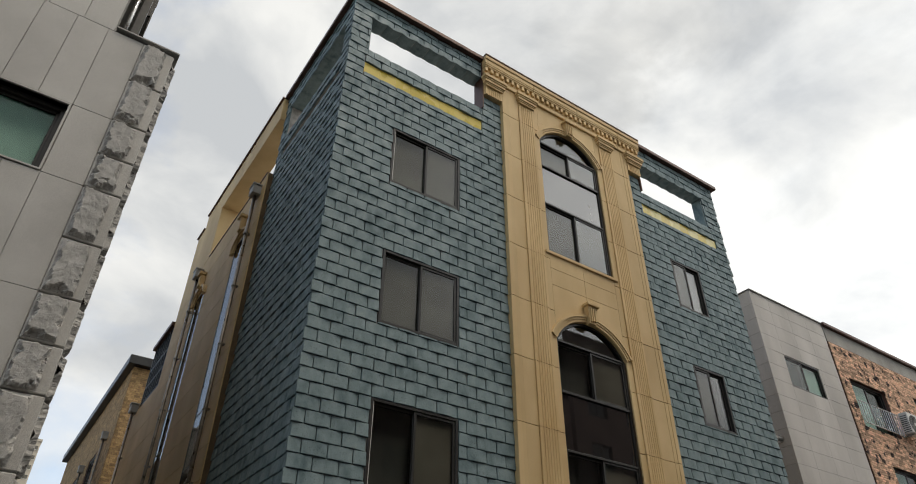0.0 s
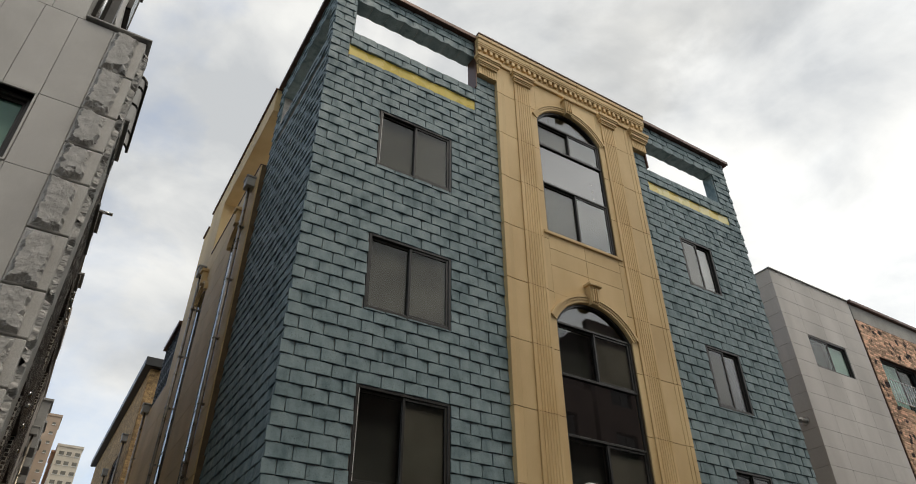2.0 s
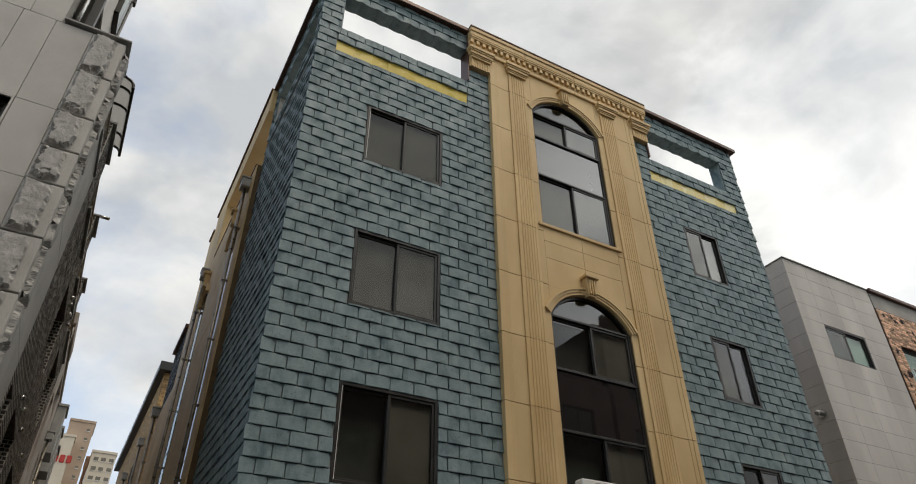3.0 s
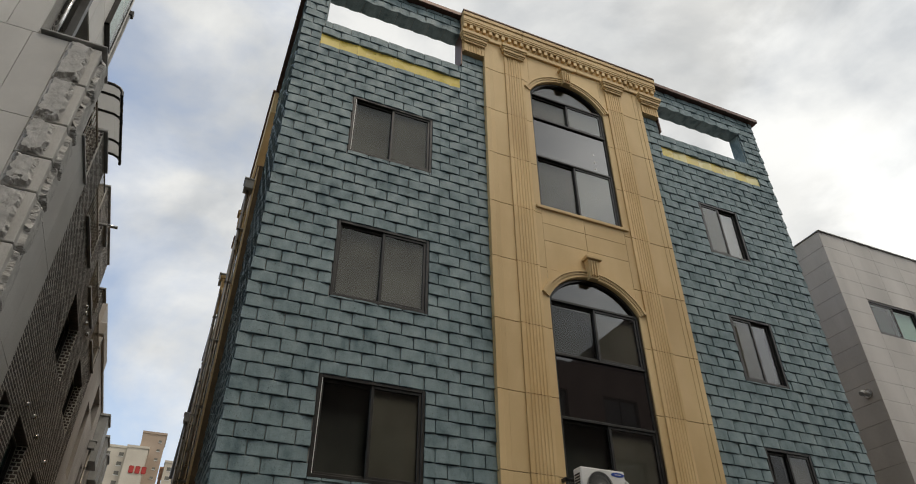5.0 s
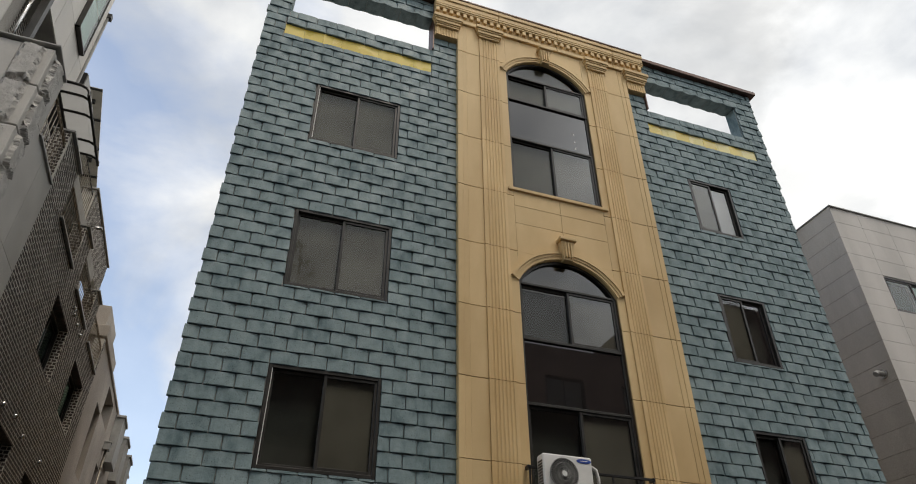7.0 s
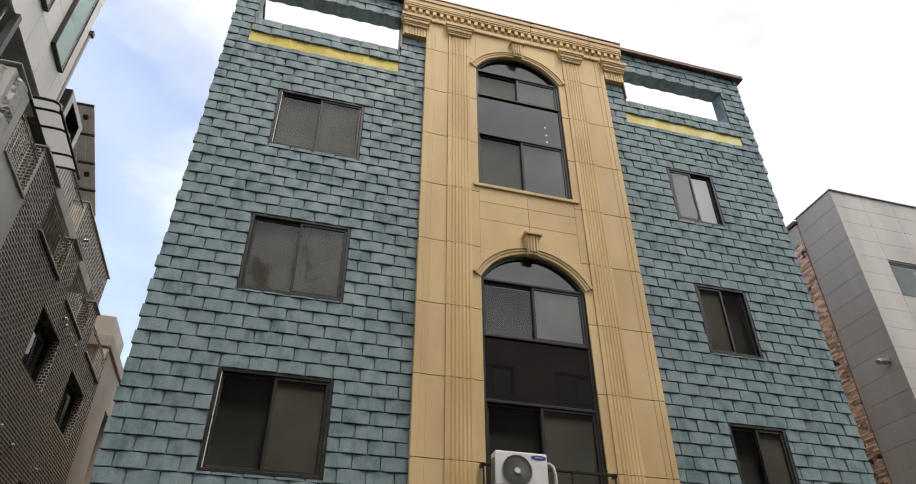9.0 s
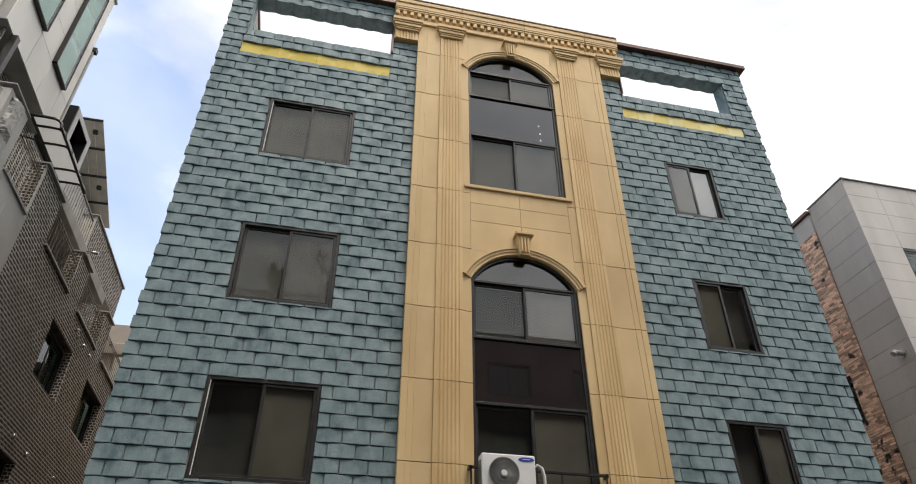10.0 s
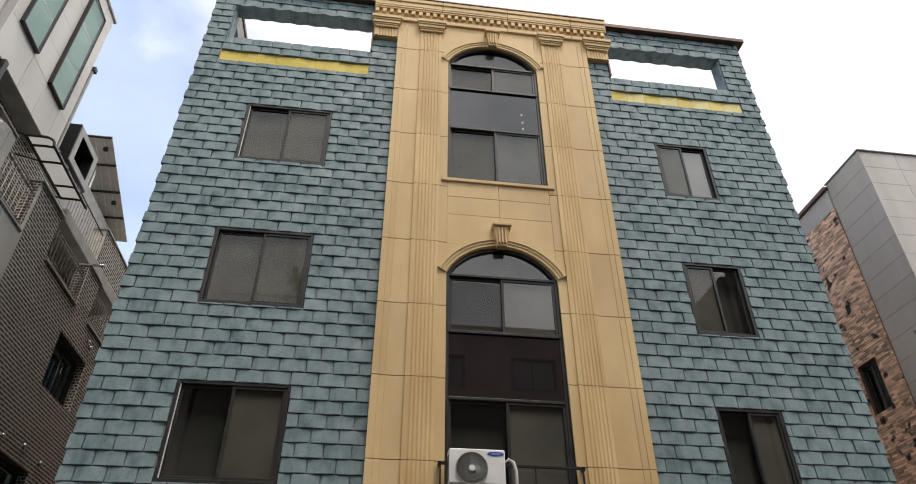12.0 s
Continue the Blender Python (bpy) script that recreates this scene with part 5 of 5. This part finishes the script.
for y in (28.6, 31.2, 33.8):
    part("bay_window", boxes(Matrix.Identity(4), ((0.28, y, 9.6), (0.60, y + 1.3, 11.35)), ((0.28, y - 0.05, 11.35), (0.66, y + 1.35, 11.45)), bevel=0.01), GREY_BOX, beige, "projecting grey metal window box")
downpipe(0.40, 27.8, 0.1, 9.8, 1, r=0.045)

ochre = thing("ochre_brick_house", (7, 38, 0), "ochre brick house with a dark eave", "building")
OS = plane_at((3.75, 0, 0), (0, -1, 0))
OW = [(-35.2, -33.4, 9.6, 11.2), (-39.5, -37.6, 9.6, 11.2), (-43.0, -41.4, 9.6, 11.2), (-35.2, -33.4, 6.6, 8.2), (-39.5, -37.6, 6.6, 8.2)]
ow = part("side_wall", pierced(OS, -46, -29.92, 0, 13.95, OW, 0.0, -0.35), TAN_JOINT, ochre)
of = part("front_wall", boxes(Matrix.Identity(4), ((4.11, 29.9, 0), (12, 30.2, 13.95))), TAN_JOINT, ochre)
brick_field("brick", plane_at((0, 29.9, 0), (1, 0, 0)), 3.76, 6.5, 7.0, 13.94, [], of, OCHRE_BRICK, size=(0.20, 0.075), joint=0.012, proud=0.012, seed=21)
brick_field("brick", OS, -46, -29.92, 6.0, 13.94, OW, ow, OCHRE_BRICK, size=(0.20, 0.075), joint=0.012, proud=0.012, seed=22)
# core coloured dark to read as unlit rooms behind the openings
part("core_wall", boxes(Matrix.Identity(4), ((4.2, 30.25, 0), (12, 46, 13.9))), ROOM_DARK, ochre)
part("eave", boxes(Matrix.Identity(4), ((3.45, 29.6, 13.95), (12.3, 46.2, 14.35)), bevel=0.02), BLACK, ochre, "dark metal eave")
for h in OW:
    sliding_window(ochre, OS, *h, n0=-0.03, bar=0.08, backings=(ROOM_DARK, ROOM_DARK))
downpipe(3.63, 31.5, 0.1, 11.2, -1)
downpipe(3.63, 36.4, 0.1, 11.0, -1)

# ---- pale granite house and tan brick house further along the street ----
pale = thing("pale_granite_house", (23, 14, 0), "pale granite panel house with darker grey side", "building")
PF = plane_at((0, 11.53, 0), (1, 0, 0))
PS = plane_at((20.84, 0, 0), (0, -1, 0))
PW = (21.94, 24.06, 11.13, 12.3)
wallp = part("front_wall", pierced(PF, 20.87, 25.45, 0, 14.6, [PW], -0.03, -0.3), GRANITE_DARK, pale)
panel_field(Matrix.Translation((0, 0.03, 0)) @ PF, [20.84, 21.94, 23.09, 24.25, 25.45], [14.62 - 0.575 * k for k in range(25, -1, -1)], [PW], wallp, GRANITE_PALE, thick=0.03, gap=0.006)
sliding_window(pale, PF, *PW, n0=-0.02, front="left", backings=(ROOM_DARK, WHITE), glass=GLASS_GREEN, bar=0.05, label="dark framed sliding window with greenish glass")
wallp = part("side_wall", boxes(Matrix.Identity(4), ((20.87, 11.84, 0), (21.2, 13.05, 14.6))), CONCRETE, pale)
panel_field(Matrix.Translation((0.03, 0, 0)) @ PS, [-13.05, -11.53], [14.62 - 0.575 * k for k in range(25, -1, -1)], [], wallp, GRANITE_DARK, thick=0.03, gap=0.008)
part("roof_cap", boxes(Matrix.Identity(4), ((20.80, 11.48, 14.62), (25.45, 13.07, 14.655)), bevel=0.004), GREY_BOX, pale, "thin grey metal coping")
vent = thing("vent_pipe", (20.8, 11.87, 9.15), "short steel vent pipe on the granite side", "vent")
part("collar", tube(bmesh.new(), [(20.845, 11.87, 9.15), (20.80, 11.87, 9.15)], 0.13, 16), STEEL, vent, smooth=False)
part("spout", tube(bmesh.new(), [(20.80, 11.87, 9.15), (20.60, 11.87, 9.15), (20.54, 11.87, 9.10)], 0.075, 12), GREY_BOX, vent)

tan = thing("tan_brick_house", (30, 15, 0), "tan rough-brick house with a grey parapet band", "building")
TF = plane_at((0, 11.50, 0), (1, 0, 0))
TW = [(26.13, 28.72, 10.6, 12.52), (27.1, 29.4, 7.6, 9.3), (31.2, 33.5, 11.0, 12.9)]
wt = part("front_wall", pierced(TF, 25.52, 36, 0, 13.9, TW, -0.015, -0.35), TAN_JOINT, tan)
brick_field("brick", Matrix.Translation((0, 0.015, 0)) @ TF, 25.52, 33, 7.0, 13.88, TW, wt, TAN_BRICK, size=(0.20, 0.075), joint=0.012, proud=0.024, rough=0.010, seed=31)
part("parapet_band", boxes(Matrix.Identity(4), ((25.50, 11.52, 13.9), (36, 11.8, 14.55)), bevel=0.01), CONCRETE, tan, "grey rendered parapet band")
part("roof_cap", boxes(Matrix.Identity(4), ((25.42, 11.40, 14.552), (36.1, 11.9, 14.68)), bevel=0.008), COPPER, tan, "brown metal coping")
part("core_wall", boxes(Matrix.Identity(4), ((21.3, 11.95, 0), (36, 19.8, 14.4))), CONCRETE, tan)
for h in TW:
    sliding_window(tan, TF, *h, n0=-0.12, front="left", backings=(WHITE, ROOM_DARK), glass=GLASS_GREEN, bar=0.07)
railing(tan, TF, 25.8, 28.5, 10.62, 11.45, 0.22, pitch=0.16, name="balcony_railing", bar=0.014)
fan_unit("air_conditioner", 28.75, 11.0, 10.75, 0.95, 0.35, 0.85, "white outdoor air conditioner on a wall bracket", badge=False)
shelf = thing("wall_bracket", (29.2, 11.3, 10.6), "steel bracket under an air conditioner", "bracket")
for x in (28.9, 29.55):
    part("arm", boxes(Matrix.Identity(4), ((x - 0.02, 10.98, 10.70), (x + 0.02, 11.5, 10.75)), bevel=0.004), STEEL, shelf)
# brick flank behind the pale house
TS = plane_at((20.80, 0, 0), (0, -1, 0))
FW = (-14.40, -13.66, 8.0, 9.34)
fl = part("flank_wall", pierced(TS, -19.8, -13.06, 0, 13.75, [FW], -0.015, -0.3), TAN_JOINT, tan)
brick_field("brick", Matrix.Translation((0.015, 0, 0)) @ TS, -18.0, -13.05, 4.0, 13.74, [FW], fl, TAN_BRICK, size=(0.19, 0.052), joint=0.014, proud=0.032, rough=0.012, seed=32)
part("flank_band", boxes(Matrix.Identity(4), ((20.79, 13.05, 13.752), (21.2, 19.8, 14.42)), bevel=0.01), PLASTER, tan)
part("flank_cap", boxes(Matrix.Identity(4), ((20.70, 13.02, 14.422), (21.25, 19.9, 14.54)), bevel=0.006), COPPER, tan)
sliding_window(tan, TS, *FW, n0=-0.1, backings=(ROOM_DARK, ROOM_DARK), glass=GLASS_GREEN, bar=0.06)


# ---- apartment towers far away ----
def tower(x0, x1, y, z1, mat, label, depth=12, cols=(), floor=2.75, size=(1.3, 1.1)):
    ob = thing("apartment_tower", ((x0 + x1) / 2, y, 0), label, "tower", "distant towers")
    part("wall", boxes(Matrix.Identity(4), ((x0, y, 0), (x1, y + depth, z1))), mat, ob)
    part("parapet", boxes(Matrix.Identity(4), ((x0 - 0.2, y - 0.2, z1), (x1 + 0.2, y + depth, z1 + 0.7))), mat, ob)
    for c in cols:
        for k in range(9):
            z = z1 - 2.4 - k * floor
            part("window", boxes(Matrix.Identity(4), ((c - size[0] / 2, y - 0.06, z), (c + size[0] / 2, y + 0.02, z + size[1]))), BLIND, ob)
            part("window_sill", boxes(Matrix.Identity(4), ((c - size[0] / 2 - 0.1, y - 0.16, z - 0.15), (c + size[0] / 2 + 0.1, y + 0.02, z))), WHITE, ob)
    return ob


a = tower(-8.2, -2.4, 220, 68.0, CREAM, "cream apartment tower with a red sign", cols=())
part("gable_panel", boxes(Matrix.Identity(4), ((-8.0, 219.8, 30), (-2.6, 219.95, 67.0))), CREAM, a)
for k in range(3):
    u = -6.3 + 1.72 * k
    part("sign_bar", boxes(Matrix.Identity(4), ((u, 219.6, 60.6), (u + 1.3, 219.78, 62.7)), bevel=0.2), RED, a, "plain red sign block")
part("salmon_band", boxes(Matrix.Identity(4), ((-8.0, 219.6, 52.0), (-2.6, 219.78, 53.6))), SALMON, a)
tower(-14.3, -8.4, 223, 68.4, CREAM, "cream apartment wing with salmon stripes", cols=(-13.2, -9.5))
tower(-5.2, 1.6, 226, 74.6, TAN_RENDER, "tan stair tower of the apartments", cols=(0.2,), size=(0.9, 0.7))
tower(2.1, 3.0, 232, 66.0, SALMON, "salmon recess of the apartments", cols=())
tower(3.1, 9.8, 228, 67.0, CREAM, "cream apartment tower with rows of windows", cols=(4.6, 6.6, 8.8))

# ---- houses across the street, behind the camera ----
opp = thing("opposite_house", (8, -12, 0), "plain house across the street with a roof railing", "building")
OF = plane_at((0, -6.5, 0), (-1, 0, 0))
OWN = [(-x - 2.0, -x, z, z + 1.5) for x in (1.8, 5.8, 9.8, 13.8, 17.8, 21.8) for z in (4.0, 7.0, 10.0, 13.0)]
part("wall", pierced(OF, -25, -1.0, 0, 16.0, OWN, 0.0, -0.35), BROWN_WALL, opp)
part("core_wall", boxes(Matrix.Identity(4), ((1.0, -16, 0), (25, -7.35, 15.8))), BROWN_WALL, opp)
# unseen added houses; the first is raised to keep sky light off the alley
for a, b, h in ((-24, 0.7, 16.4), (32.3, 42, 9.4)):
    low = thing("added_opposite_house", ((a + b) / 2, -12, 0), "unseen plain house added across the street", "building", "opposite houses")
    part("wall", boxes(Matrix.Identity(4), ((a, -16, 0), (b, -7.0, h)), bevel=0.02), PLASTER, low)
tall = thing("tall_opposite_house", (28.6, -12, 0), "tall plain brown house across the street", "building")
TWN = [(-x - 1.5, -x, z, z + 1.5) for x in (26.4, 29.4) for z in (6.5, 9.5, 12.5, 15.5)]
part("wall", pierced(OF, -32, -25.3, 0, 20.5, TWN, 0.0, -0.35), BROWN_WALL, tall)
part("core_wall", boxes(Matrix.Identity(4), ((25.3, -16, 0), (32, -7.35, 20.3))), BROWN_WALL, tall)
for h in TWN:
    sliding_window(tall, OF, *h, n0=-0.05, backings=(ROOM_DARK, ROOM_DARK))
for h in OWN:
    sliding_window(opp, OF, *h, n0=-0.05, backings=(ROOM_DARK, ROOM_DARK))
railing(opp, OF, -8.4, -1.0, 16.05, 17.0, -0.2, pitch=0.26, mat=BLACK, name="roof_railing", bar=0.022)


def roof_plant(x, label, leaves, low, high, wide, twigs, seed):
    """A potted shrub or sapling: pot, stem, bare twigs and loose leaves."""
    rng = random.Random(seed)
    ob = thing("roof_plant", (x, -7.2, 15.8), label, "plant", "roof plants")
    part("pot", tube(bmesh.new(), [(x, -7.2, 15.8), (x, -7.2, 16.3)], 0.26, 14), CONCRETE, ob)
    stem = tube(bmesh.new(), [(x, -7.2, 16.3), (x + 0.05, -7.2, 17.2), (x - 0.04, -7.2, high)], 0.03, 6)
    tips = []
    for i in range(twigs):
        z = low + (high - low) * (i + 0.5) / twigs
        reach = wide * (1.1 - (z - low) / (high - low) * 0.8) * rng.uniform(0.6, 1.1)
        t = rng.uniform(0, 6.3)
        tip = Vector((x + reach * math.cos(t), -7.2 + reach * math.sin(t), z + reach * rng.uniform(0.3, 0.9)))
        tube(stem, [(x, -7.2, z), tuple((Vector((x, -7.2, z)) + tip) / 2 + Vector((0, 0, -0.05))), tuple(tip)], 0.014, 5)
        tips.append((Vector((x, -7.2, z)), tip))
    part("trunk", stem, TAN_JOINT, ob)
    crown = bmesh.new()
    for i in range(leaves):
        a, b = tips[i % len(tips)]
        c = a.lerp(b, rng.uniform(0.35, 1.1)) + Vector([rng.gauss(0, 0.09) for k in range(3)])
        d = Vector((rng.uniform(-1, 1), rng.uniform(-1, 1), rng.uniform(-0.4, 0.9))).normalized() * 0.17
        e = d.cross(Vector((0, 0, 1))).normalized() * 0.05
        crown.faces.new([crown.verts.new(p) for p in (c, c + d * 0.5 + e, c + d, c + d * 0.5 - e)])
    part("crown", crown, LEAF, ob)


roof_plant(4.15, "leafy shrub in a pot on the opposite roof", 420, 16.5, 18.6, 0.8, 14, 4)
roof_plant(6.2, "thin sapling with bare twigs on the opposite roof", 130, 16.8, 19.6, 0.9, 10, 9)
